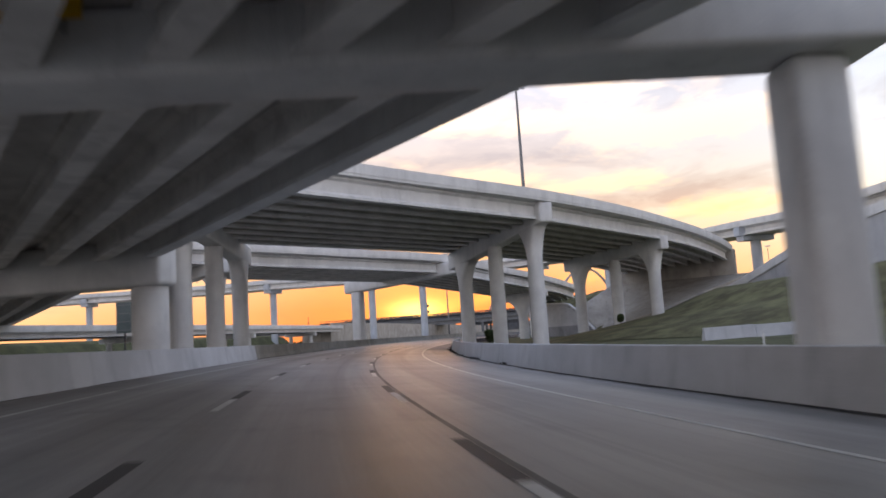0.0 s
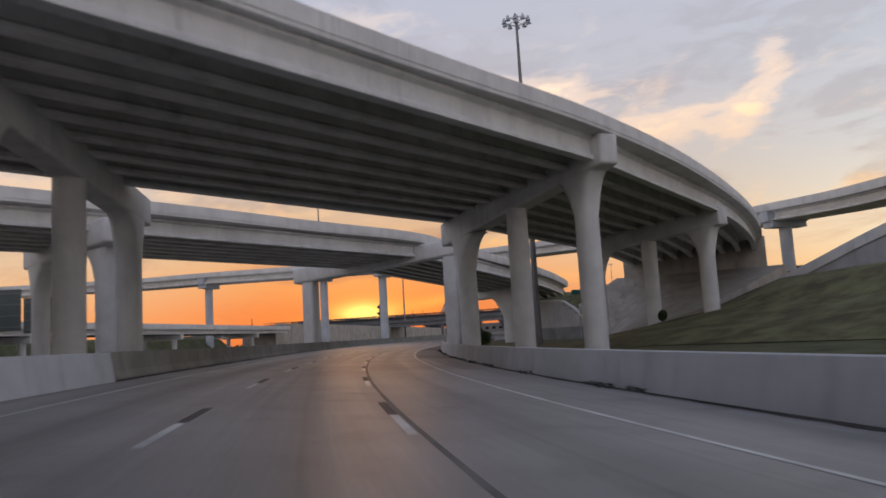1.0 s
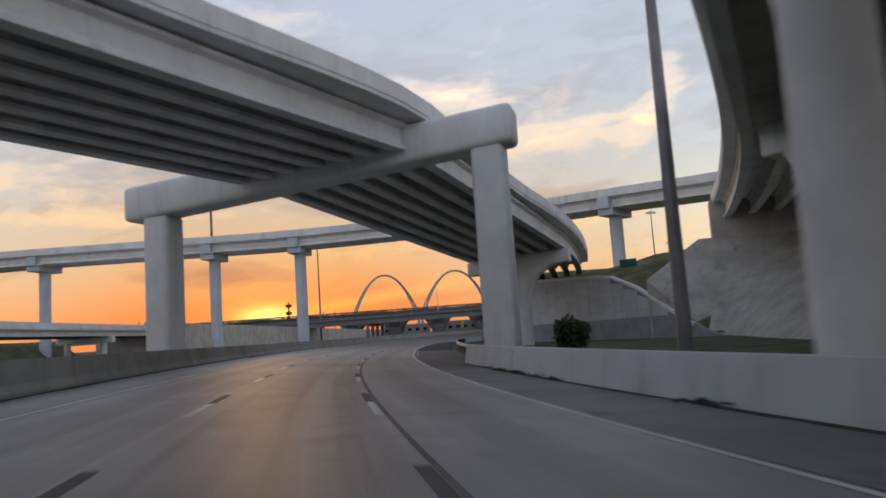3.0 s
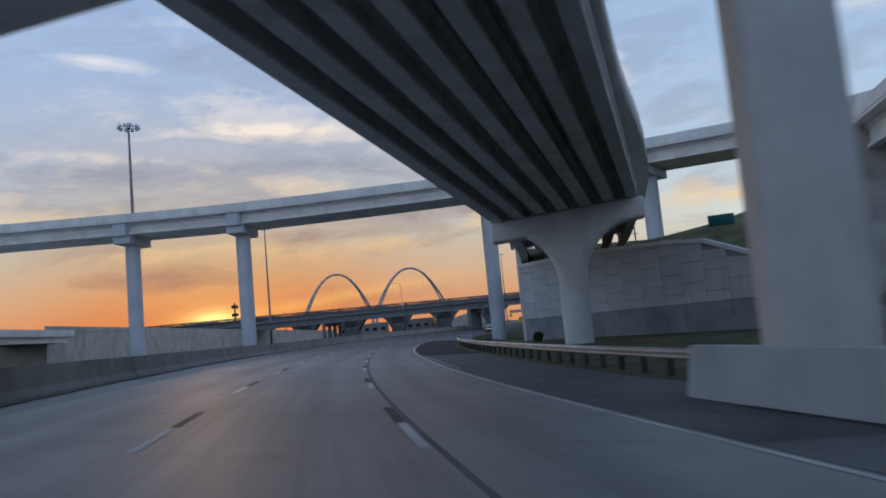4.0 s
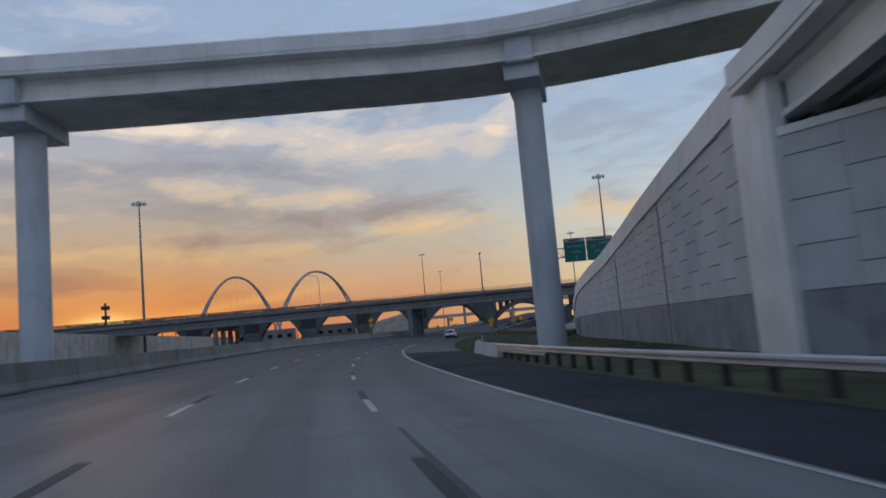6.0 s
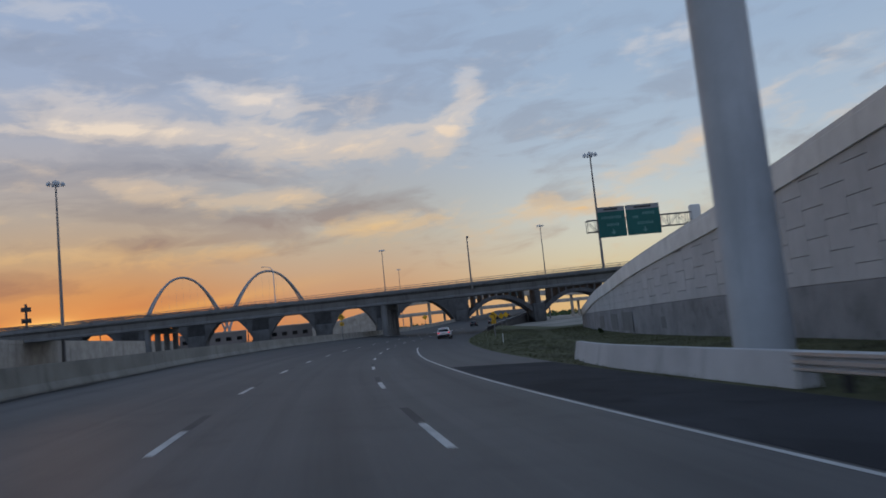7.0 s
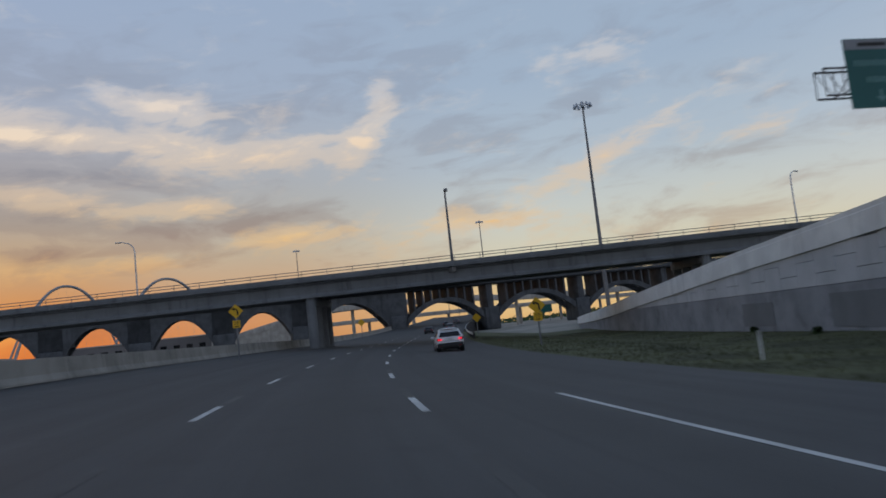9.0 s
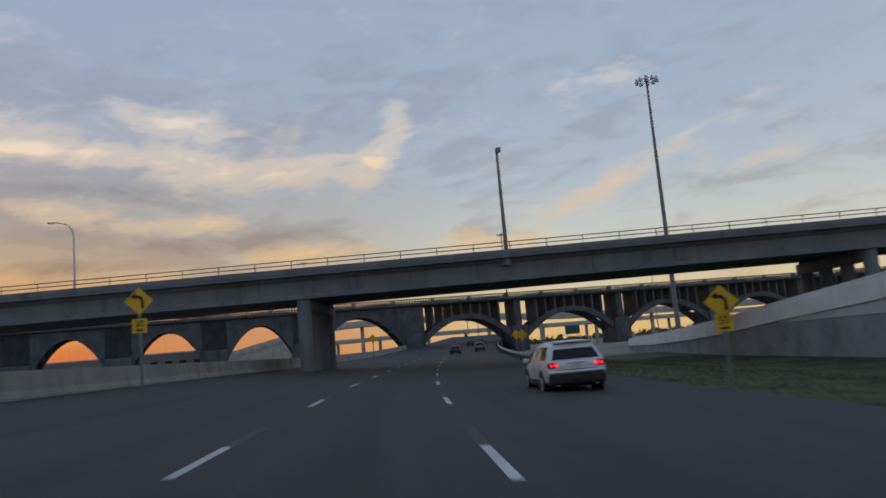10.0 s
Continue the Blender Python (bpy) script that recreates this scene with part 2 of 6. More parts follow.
# Shoulder asphalt in three steps; the darkest has the deep shade put in.
ASPH_PALE = material("pale_asphalt", (0.185, 0.178, 0.172), 0.7, vary=0.25, scale=0.8, stain=0.35, fine=30, bump=0.2, spec=0.3)
ASPH_SHADE = material("shaded_asphalt", (0.046, 0.048, 0.053), 0.9, vary=0.3, scale=0.8, stain=0.4, fine=30, bump=0.2, spec=0.1)
ASPH_MID = material("mid_grey_asphalt", (0.12, 0.118, 0.118), 0.75, vary=0.25, scale=0.8, stain=0.35, fine=30, bump=0.2, spec=0.25)
GREEN = material("sign_green", (0.008, 0.105, 0.10), 0.45, 0.0, vary=0.1)
WSIGN = material("sign_white", (0.52, 0.54, 0.53), 0.5, vary=0.05)
STRIP = material("sign_strip_grey", (0.24, 0.25, 0.27), 0.5, vary=0.08)
LEGEND = material("faded_legend", (0.11, 0.25, 0.25), 0.5, vary=0.1)
YELLOW = material("sign_yellow", (0.70, 0.40, 0.02), 0.5, vary=0.08)
BLACK = material("black_paint", (0.012, 0.012, 0.012), 0.5, vary=0.1)
BRICKC = material("far_building", (0.17, 0.155, 0.15), 0.9, vary=0.3, scale=0.1)
FOL = material("foliage", (0.05, 0.075, 0.025), 0.9, vary=0.5, scale=3, fine=8)
BARK = material("bark", (0.09, 0.07, 0.05), 0.95, vary=0.3)
BOARD = material("sign_back", (0.10, 0.125, 0.12), 0.6, 0.2, vary=0.15)
LAMPG = material("lamp_glass", (0.5, 0.5, 0.5), 0.2, vary=0.05)

# ---- geometry helpers ----
CX, CY, RAD, BANK = 436.57, 63.99, 439.9, 0.05    # the road's curve: centre, radius of its middle line, crossfall


S_BEND, RAD2 = 255.0, 1400.0                       # from here on the road runs straighter and climbs
DRIFT = ((-160, -0.9), (-60, -0.55), (-37, -0.37), (0, 0.13), (12, 0.27), (50, 0.3), (98, 0.35), (130, -0.1), (160, -0.39), (184, -0.35), (217, 0.02), (242, 0.36), (280, 0.5), (600, 0.5))
LEFT_EDGE = ((-160, -9.3), (30, -9.3), (110, -11.5), (180, -12.6), (235, -15.2), (600, -15.8))


def table(rows, x):
    return float(np.interp(x, [a for a, _ in rows], [b for _, b in rows]))


def climb(s):
    """How far the road has risen beyond the end overpass."""
    q = max(0.0, min(s, 500) - 285)
    return 0.004 * q + 0.00009 * q * q + 0.043 * max(0.0, s - 500)


def road_pt(s, u, dz=0.0):
    """A place on the road: s metres along its middle line, u metres to the right of it."""
    u = u + table(DRIFT, s)
    z = -BANK * max(-16.5, min(u, 12)) * (1 if s < 280 else max(0.2, 1 - (s - 280) / 120)) + dz + climb(s) + 0.03 * max(0.0, -8 - u) * max(0.0, min(1.0, (s - 150) / 40))
    a, r = min(s, S_BEND) / RAD, RAD - u
    p = Vector((CX - r * math.cos(a), CY + r * math.sin(a), z))
    if s > S_BEND:
        q = (s - S_BEND) / RAD2
        ahead, right = Vector((math.sin(a), math.cos(a), 0)), Vector((math.cos(a), -math.sin(a), 0))
        p += ahead * ((RAD2 - u) * math.sin(q)) + right * ((RAD2 - u) * (1 - math.cos(q)))
    return p


def road_su(x, y):
    return math.atan2(y - CY, CX - x) * RAD, RAD - math.hypot(CX - x, CY - y)


def road_material():
    m = material("worn_concrete_road", (0.245, 0.232, 0.22), 0.56, vary=0.14, scale=0.5, stain=0.25, fine=25, bump=0.12, spec=0.4)
    k = Nodes(m.node_tree, False)
    bsdf = m.node_tree.nodes["Principled BSDF"]
    col = bsdf.inputs["Base Color"].links[0].from_socket
    geo = k.add("ShaderNodeNewGeometry").outputs["Position"]
    sep = k.add("ShaderNodeSeparateXYZ")
    k.link(geo, sep.inputs[0])
    dx = k.math("SUBTRACT", sep.outputs[0], CX)
    dy = k.math("SUBTRACT", sep.outputs[1], CY)
    r = k.math("SQRT", k.math("ADD", k.math("MULTIPLY", dx, dx), k.math("MULTIPLY", dy, dy)))
    along = k.math("MULTIPLY", k.math("ARCTAN2", dy, dx), 6.0)
    u = k.math("SUBTRACT", RAD, r)
    # oil band down the middle of each lane, paler wheel tracks
    c = k.add("ShaderNodeCombineXYZ")
    k.put(c.inputs[0], k.math("MULTIPLY", u, 1.0)), k.put(c.inputs[1], along)
    wob = k.noise(c.outputs[0], 1.3, 5, 0.6)
    cell = k.math("FRACT", k.math("DIVIDE", k.math("ADD", k.math("ADD", u, k.math("MULTIPLY", k.math("SUBTRACT", wob, 0.5), 0.5)), 36.6), 3.66))
    band = k.ramp(cell, [(0.0, (1.0, 1.0, 1.0)), (0.22, (1.12, 1.12, 1.12)), (0.5, (0.80, 0.80, 0.80)), (0.78, (1.12, 1.12, 1.12)), (1.0, (1.0, 1.0, 1.0))])
    col = k.mix(0.8, col, band, "MULTIPLY")
    # colour darkens northwards: the drop in brightness is put into the pavement
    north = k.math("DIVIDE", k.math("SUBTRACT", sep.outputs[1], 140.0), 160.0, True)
    dimming = k.ramp(north, [(0.05, (1, 1, 1)), (0.5, (0.31, 0.315, 0.325)), (0.9, (0.115, 0.12, 0.13))])
    col = k.mix(1.0, col, dimming, "MULTIPLY")
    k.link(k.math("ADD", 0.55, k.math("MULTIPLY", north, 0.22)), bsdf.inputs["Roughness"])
    smear = k.ramp(wob, [(0.3, (0.66, 0.66, 0.66)), (0.5, (0.98, 0.98, 0.98)), (0.7, (1.24, 1.24, 1.24))])
    col = k.mix(0.8, col, smear, "MULTIPLY")
    k.link(col, bsdf.inputs["Base Color"])
    return m


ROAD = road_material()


def mesh_of(verts, faces, mat, smooth=False):
    me = bpy.data.meshes.new("m")
    me.from_pydata([tuple(v) for v in verts], [], faces)
    me.materials.append(mat)
    me.validate()
    if smooth:
        me.shade_smooth()
    bm = bmesh.new()
    bm.from_mesh(me)
    bmesh.ops.recalc_face_normals(bm, faces=bm.faces)
    bm.to_mesh(me)
    bm.free()
    return me


def sharp_smooth(me, degrees=35):
    """Smooth shading with edges kept where faces meet at an angle."""
    bm = bmesh.new()
    bm.from_mesh(me)
    for fc in bm.faces:
        fc.smooth = True
    for e in bm.edges:
        if len(e.link_faces) == 2 and e.calc_face_angle(0) > radians(degrees):
            e.smooth = False
    bm.to_mesh(me)
    bm.free()
    return me


def piece(name, me, parent=None, label=""):
    ob = new(name, me)
    if parent is not None:
        ob.parent = parent
        ob.matrix_parent_inverse = parent.matrix_basis.inverted()
    if label:
        ob["label"] = label
    return ob


def part(name, bm, mat, parent, label=""):
    me = bpy.data.meshes.new(name)
    bm.to_mesh(me)
    bm.free()
    me.materials.append(mat)
    return piece(name, me, parent, label)


def thing(name, label, category, at=(0, 0, 0), group="", kind=""):
    ob = new(name)
    ob.matrix_basis = Matrix.Translation(at)
    return tagged(ob, label, category, group, kind)


def structure(name, me, label, category):
    return tagged(new(name, me), label, category, kind="structure")


def smooth_path(points, step=3.0):
    """A Catmull-Rom curve through points (x, y, z), sampled about every step metres."""
    P = [Vector(p) for p in points]
    P = [2 * P[0] - P[1]] + P + [2 * P[-1] - P[-2]]
    out = []
    for i in range(1, len(P) - 2):
        a, b, c, d = P[i - 1:i + 3]
        n = max(1, int((c - b).length / step))
        for j in range(n):
            t = j / n
            out.append(0.5 * (2 * b + (c - a) * t + (2 * a - 5 * b + 4 * c - d) * t * t + (3 * b - a - 3 * c + d) * t ** 3))
    out.append(P[-2].copy())
    return out


def sides(path):
    """The level unit vector to the right, at each point of a path."""
    out = []
    for i in range(len(path)):
        d = path[min(i + 1, len(path) - 1)] - path[max(i - 1, 0)]
        d.z = 0
        d.normalize()
        out.append(Vector((d.y, -d.x, 0)))
    return out


def sweep(path, section, mat, u0=0.0, z0=0.0, smooth=False, cap=True, bank=0.0):
    """A closed section of (right, up) drawn along a path."""
    R, n = sides(path), len(section)
    verts = [p + r * (u0 + u) + Vector((0, 0, z0 + z + bank * (u0 + u))) for p, r in zip(path, R) for u, z in section]
    faces = [(i * n + j, i * n + (j + 1) % n, (i + 1) * n + (j + 1) % n, (i + 1) * n + j) for i in range(len(path) - 1) for j in range(n)]
    if cap:
        faces += [tuple(range(n - 1, -1, -1)), tuple(range((len(path) - 1) * n, len(path) * n))]
    me = mesh_of(verts, faces, mat)
    return sharp_smooth(me) if smooth else me


def box_mesh(size, mat, at=(0, 0, 0), bevel=0.0, turn=0.0, seg=2):
    bm = bmesh.new()
    bmesh.ops.create_cube(bm, size=1, matrix=Matrix.Translation(at) @ Matrix.Rotation(turn, 4, "Z") @ Matrix.Diagonal((*size, 1)))
    if bevel:
        bmesh.ops.bevel(bm, geom=bm.edges[:], offset=bevel, segments=seg, affect="EDGES", profile=0.5)
    me = bpy.data.meshes.new("box")
    bm.to_mesh(me)
    bm.free()
    me.materials.append(mat)
    return sharp_smooth(me, 50) if bevel else me


def tube(points, radii, mat, seg=10, caps=True):
    """A round bar along points, with a radius at each."""
    P = [Vector(p) for p in points]
    verts, faces = [], []
    for i, p in enumerate(P):
        d = (P[min(i + 1, len(P) - 1)] - P[max(i - 1, 0)]).normalized()
        a = d.orthogonal().normalized() if abs(d.z) < 0.99 else Vector((1, 0, 0))
        if i and abs(d.z) < 0.99:
            a = (last - d * last.dot(d)).normalized() if (last - d * last.dot(d)).length > 1e-4 else a
        b = d.cross(a).normalized()
        last = a
        r = radii[i] if hasattr(radii, "__len__") else radii
        verts += [p + (a * math.cos(q) + b * math.sin(q)) * r for q in (2 * math.pi * j / seg for j in range(seg))]
    for i in range(len(P) - 1):
        faces += [(i * seg + j, i * seg + (j + 1) % seg, (i + 1) * seg + (j + 1) % seg, (i + 1) * seg + j) for j in range(seg)]
    if caps:
        faces += [tuple(range(seg - 1, -1, -1)), tuple(range((len(P) - 1) * seg, len(P) * seg))]
    return sharp_smooth(mesh_of(verts, faces, mat), 50)


def join_meshes(meshes, mat):
    bm = bmesh.new()
    for me in meshes:
        bm.from_mesh(me)
    out = bpy.data.meshes.new("joined")
    bm.to_mesh(out)
    bm.free()
    out.materials.append(mat)
    return out


def column(p, r, z0, z1, axis, mat, left=0.0, right=0.0, rise=3.0, thick=None, seg=28):
    """A round pier that flares along axis into the cap above it."""
    ax = Vector((axis[0], axis[1], 0)).normalized()
    ac = Vector((-ax.y, ax.x, 0))
    thick = thick or r
    n = 12 if left or right else 1
    zs = [z0, z1 - rise] + [z1 - rise + rise * math.sin(math.pi / 2 * (j + 1) / n) for j in range(n)] if left or right else [z0, z1]
    verts, faces = [], []
    for z in zs:
        q = max(0.0, (z - (z1 - rise)) / rise) if (left or right) else 0
        g = 1 - math.sqrt(max(0.0, 1 - min(1, q) ** 2))
        w = r + (thick - r) * g
        sq = 1 + 1.5 * min(1, q * 1.5)         # squarer towards the top
        for j in range(seg):
            a = 2 * math.pi * j / seg
            c, s = math.cos(a), math.sin(a)
            cc, ss = math.copysign(abs(c) ** (1 / sq), c), math.copysign(abs(s) ** (1 / sq), s)
            ext = r + (right if c > 0 else left) * g
            verts.append(Vector((p[0], p[1], z)) + ax * (cc * ext) + ac * (ss * w))
    m = len(zs)
    faces = [(i * seg + j, i * seg + (j + 1) % seg, (i + 1) * seg + (j + 1) % seg, (i + 1) * seg + j) for i in range(m - 1) for j in range(seg)]
    faces += [tuple(range(seg - 1, -1, -1)), tuple(range((m - 1) * seg, m * seg))]
    return sharp_smooth(mesh_of(verts, faces, mat), 40)


def cap_beam(a, b, z0, z1, thick, mat, bevel=0.25, ext=(0, 0), rise=0.0):
    """A straight cap beam from a to b, which climbs by rise on the way."""
    A, B = Vector((a[0], a[1], 0)), Vector((b[0], b[1], 0))
    d = (B - A).normalized()
    A, B = A - d * ext[0], B + d * ext[1]
    mid = (A + B) / 2
    me = box_mesh(((B - A).length, thick, z1 - z0), mat, (mid.x, mid.y, (z0 + z1) / 2), bevel, math.atan2(d.y, d.x), 3)
    if rise:
        for v in me.vertices:
            v.co.z += rise * (v.co - A).dot(d) / (B - A).length
    return me


I_BEAM = [(-0.40, 0), (0.40, 0), (0.40, 0.18), (0.11, 0.38), (0.11, 1.12), (0.42, 1.26), (0.42, 1.40), (-0.42, 1.40), (-0.42, 1.26), (-0.11, 1.12), (-0.11, 0.38), (-0.40, 0.18)]
PARAPET = [(0, 0), (0.42, 0), (0.42, 0.08), (0.26, 0.28), (0.20, 0.92), (0, 0.92)]


def chords(path, R, u, breaks):
    """The line u to the right of a path, drawn straight from one bent to the next."""
    pts = [p + r * u for p, r in zip(path, R)]
    cuts = []
    for a, b in breaks:
        n = Vector((-(b[1] - a[1]), b[0] - a[0]))
        side = [n.dot(p.xy - Vector(a)) for p in pts]
        hits = [(i, side[i] / (side[i] - side[i + 1])) for i in range(len(pts) - 1) if side[i] * side[i + 1] <= 0 and side[i] != side[i + 1]]
        mid = (Vector(a) + Vector(b)) / 2
        i, f = min(hits, key=lambda h: (pts[h[0]].xy - mid).length)
        cuts.append((i, pts[i].lerp(pts[i + 1], f)))
    cuts.sort(key=lambda c: c[0])
    return [p for p in pts[: cuts[0][0] + 1] if (p - cuts[0][1]).length > 1.0] + [c for _, c in cuts] + [p for p in pts[cuts[-1][0] + 1:] if (p - cuts[-1][1]).length > 1.0]


def bridge_deck(bridge, path, width, girders, depth=1.4, over=0.95, gmat=None, bank=0.0, high=0.95, cmat=None, breaks=()):
    """Slab, parapets and girders along a path that runs under the girders' middle; the girders run straight between breaks."""
    gmat, cmat = gmat or GIRD, cmat or CONC
    half = width / 2
    zt = depth
    piece("deck_slab", sweep(path, [(-half, zt + 0.02), (-half + over, zt), (half - over, zt), (half, zt + 0.02), (half, zt + 0.26), (-half, zt + 0.26)], cmat, bank=bank), bridge)
    piece("soffit", sweep(path, [(-half + over + 0.1, zt - 0.015), (half - over - 0.1, zt - 0.015), (half - over - 0.1, zt - 0.004), (-half + over + 0.1, zt - 0.004)], SOFFIT, bank=bank), bridge)
    h = high / 0.92
    piece("parapet", sweep(path, [(u, z * h) for u, z in PARAPET], cmat, -half - 0.05, zt + 0.262, bank=bank), bridge)
    piece("parapet", sweep(path, [(-u, z * h) for u, z in PARAPET], cmat, half + 0.05, zt + 0.262, bank=bank), bridge)
    k = depth / 1.4
    for i in range(girders):
        u = -half + over + 0.45 + (width - 2 * over - 0.9) * i / (girders - 1)
        edge = i in (0, girders - 1)
        mat = cmat if edge else gmat
        if breaks:
            line = [p + Vector((0, 0, bank * u)) for p in chords(path, sides(path), u, breaks)]
            piece("girder", sweep(line, [(a, b * k - 0.02) for a, b in I_BEAM], mat), bridge)
        else:
            piece("girder", sweep(path, [(a, b * k - 0.02) for a, b in I_BEAM], mat, u, 0, bank=bank), bridge)


def bent(bridge, cols, z_ground, z_cap0, z_cap1, r, flares, thick=1.7, ext=(1.6, 1.6), rise=3.2, mat=None, tilt=0.0):
    """Round columns under one cap beam; flares: (left, right) for each column; tilt: climb from the first column to the last."""
    mat = mat or CONC
    a, b = cols[0], cols[-1]
    ax = (b[0] - a[0], b[1] - a[1])
    n = math.hypot(*ax)
    piece("bent_cap", cap_beam(a, b, z_cap0 - tilt * ext[0] / n, z_cap1 - tilt * ext[0] / n, thick, mat, 0.22, ext, tilt * (n + sum(ext)) / n), bridge)
    for c, (l, rr) in zip(cols, flares):
        up = tilt * math.hypot(c[0] - a[0], c[1] - a[1]) / n
        piece("column", column(c, r, z_ground, z_cap0 + 0.15 + up, ax, mat, l, rr, rise, thick / 2 - 0.02), bridge)


# ---- ground and road ----
ZG = -0.75


def ground_sheet():
    n, verts, faces = 220, [], []
    span = 2600
    for i in range(n + 1):
        for j in range(n + 1):
            fx, fy = (2 * i / n - 1), (2 * j / n - 1)
            x, y = math.copysign(abs(fx) ** 2.2, fx) * span, 150 + math.copysign(abs(fy) ** 2.2, fy) * span
            s, u = road_su(x, y)
            dip = max(0.0, min(1.0, (u - 1) / 5)) * max(0.0, min(1.0, (s - 112) / 12)) * max(0.0, min(1.0, (420 - s) / 60))      # the land drops away beside the ramp
            verts.append((x, y, ZG - 1.8 * dip * dip * (3 - 2 * dip)))
    faces = [(i * (n + 1) + j, (i + 1) * (n + 1) + j, (i + 1) * (n + 1) + j + 1, i * (n + 1) + j + 1) for i in range(n) for j in range(n)]
    return mesh_of(verts, faces, GROUND)


structure("ground", ground_sheet(), "dry brown soil and worn grass stretching to the horizon", "ground")

S0, S1 = -160, 520


def road_strip(u0, u1, s0, s1, mat, dz=0.0, step=4.0, base=None, left=None):
    """A strip of the road between two offsets; with base it gets sides down to that height."""
    n = max(1, int((s1 - s0) / step))
    m = 10 if left is not None else 2
    verts, faces = [], []
    for i in range(n + 1):
        s = s0 + (s1 - s0) * i / n
        ua = table(left, s) - 0.25 if left is not None else u0
        verts += [road_pt(s, ua + (u1 - ua) * j / (m - 1), dz) for j in range(m)]
    faces = [(i * m + j, i * m + j + 1, (i + 1) * m + j + 1, (i + 1) * m + j) for i in range(n) for j in range(m - 1)]
    if base is not None:
        k = len(verts)
        for i in range(n + 1):
            s = s0 + (s1 - s0) * i / n
            for u in (table(left, s) - 0.25, u1):
                p = road_pt(s, u)
                verts.append((p.x, p.y, base))
        for i in range(n):
            faces.append((i * m, (i + 1) * m, k + 2 * i + 2, k + 2 * i))
            faces.append((i * m + m - 1, k + 2 * i + 1, k + 2 * i + 3, (i + 1) * m + m - 1))
    return mesh_of(verts, faces, mat)


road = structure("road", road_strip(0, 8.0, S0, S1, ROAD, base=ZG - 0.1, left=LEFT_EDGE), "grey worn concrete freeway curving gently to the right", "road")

# painted lines, pavement joints


def paint(name, u0, u1, s0, s1, mat, dz, parent):
    return piece(name, road_strip(u0, u1, s0, s1, mat, dz, 1.6), parent)


def shoulder_strip(s0, s1, mat):
    """The asphalt shoulder to the right of the edge line, a little proud of the slabs."""
    vs, n = [], int((s1 - s0) / 2.7)
    for i in range(n + 1):
        s_ = s0 + (s1 - s0) * i / n
        a, b = table(EDGE, s_) + 0.16 + 0.05 * noise.noise((s_ * 0.3, 0, 0)), 7.97
        vs += [road_pt(s_, a + (b - a) * q / 3, 0.005) for q in range(4)]
    return mesh_of(vs, [(4 * i + j, 4 * i + j + 1, 4 * i + j + 5, 4 * i + j + 4) for i in range(n) for j in range(3)], mat)


EDGE = ((S0, 3.66), (140, 3.66), (160, 3.38), (180, 3.02), (208, 2.86))
structure("shoulder_near", shoulder_strip(22, 60, ASPH_PALE), "pale asphalt shoulder beside the concrete lanes", "road")
structure("shoulder_middle", shoulder_strip(60.02, 105, ASPH_MID), "grey asphalt shoulder beside the concrete lanes", "road")
structure("shoulder_far", shoulder_strip(105.02, 170, ASPH_SHADE), "asphalt shoulder beside the freeway lanes, darkened for shade", "road")
lines = thing("lane_markings", "worn white lane dashes and solid edge lines on the freeway", "road marking", kind="structure")
ev = [road_pt(s, table(EDGE, s) + w, 0.006) for s in [S0 + 2 * i for i in range(185)] for w in (-0.06, 0.06)]
piece("edge_line", mesh_of(ev, [(2 * i, 2 * i + 1, 2 * i + 3, 2 * i + 2) for i in range(184)], LINE), lines)
paint("edge_line", -7.40, -7.28, S0, 60, LINE, 0.006, lines)
# near ends of the middle dashes at a few places, evenly filled between
ANCHORS = [(-159.5, 10), (-37.6, 3), (0.3, 7), (86.2, 7), (171.9, 1), (184.1, 3), (217.5, 2), (241.8, 8), (339.3, 0)]
ends = []
for (a, n), (b, _) in zip(ANCHORS, ANCHORS[1:]):
    ends += [a + (b - a) * j / n for j in range(n)]
for lane in (0, 1):
    for s in ends:
        u = table(((0, -3.66), (50, -3.75), (64, -4.1), (165, -4.4), (205, -4.2), (240, -3.85)), s) if lane else 0.0
        shift = table(((-40, -0.9), (-12, -0.2), (60, 1.4), (400, 1.2)), s) if lane else 0.0
        paint("lane_dash", u - 0.075, u + 0.075, s + shift, s + shift + 3.05, LINE, 0.006, lines)
        paint("dark_dash", u - 0.10, u + 0.10, s + shift + 3.08, s + shift + 6.1, TAR, 0.004, lines)
paint("gore_line", 4.02, 4.08, 84, 106, LINE, 0.010, lines)
paint("tar_seam", 0.11, 0.21, S0, 120, SEAM, 0.003, lines)

# ---- barriers beside the road ----
JERSEY = [(-0.32, 0), (0.32, 0), (0.32, 0.08), (0.18, 0.34), (0.11, 1.07), (-0.11, 1.07), (-0.18, 0.34), (-0.32, 0.08)]


SLOPED = [(-0.30, 0), (0.30, 0), (0.12, 1.05), (0.10, 1.07), (-0.10, 1.07), (-0.12, 1.05)]


def road_path(s0, s1, u, step=3.0):
    n = max(1, int((s1 - s0) / step))
    pick = lambda s: table(u, s) if isinstance(u, tuple) else u
    return [road_pt(s0 + (s1 - s0) * i / n, pick(s0 + (s1 - s0) * i / n)) for i in range(n + 1)]


def barrier_run(name, s0, s1, u, label, height=1.07, mat=None, section=None):
    run = thing(name, label, "barrier", road_path(s0, s1, u)[0], kind="structure")
    s = s0
    while s < s1 - 0.5:
        e = min(s + 9.1, s1)
        piece("barrier_segment", sweep(road_path(s, e - 0.03, u), [(a, b * height / 1.07) for a, b in section or JERSEY], mat or BARR, 0, -0.01), run)
        s = e
    return run


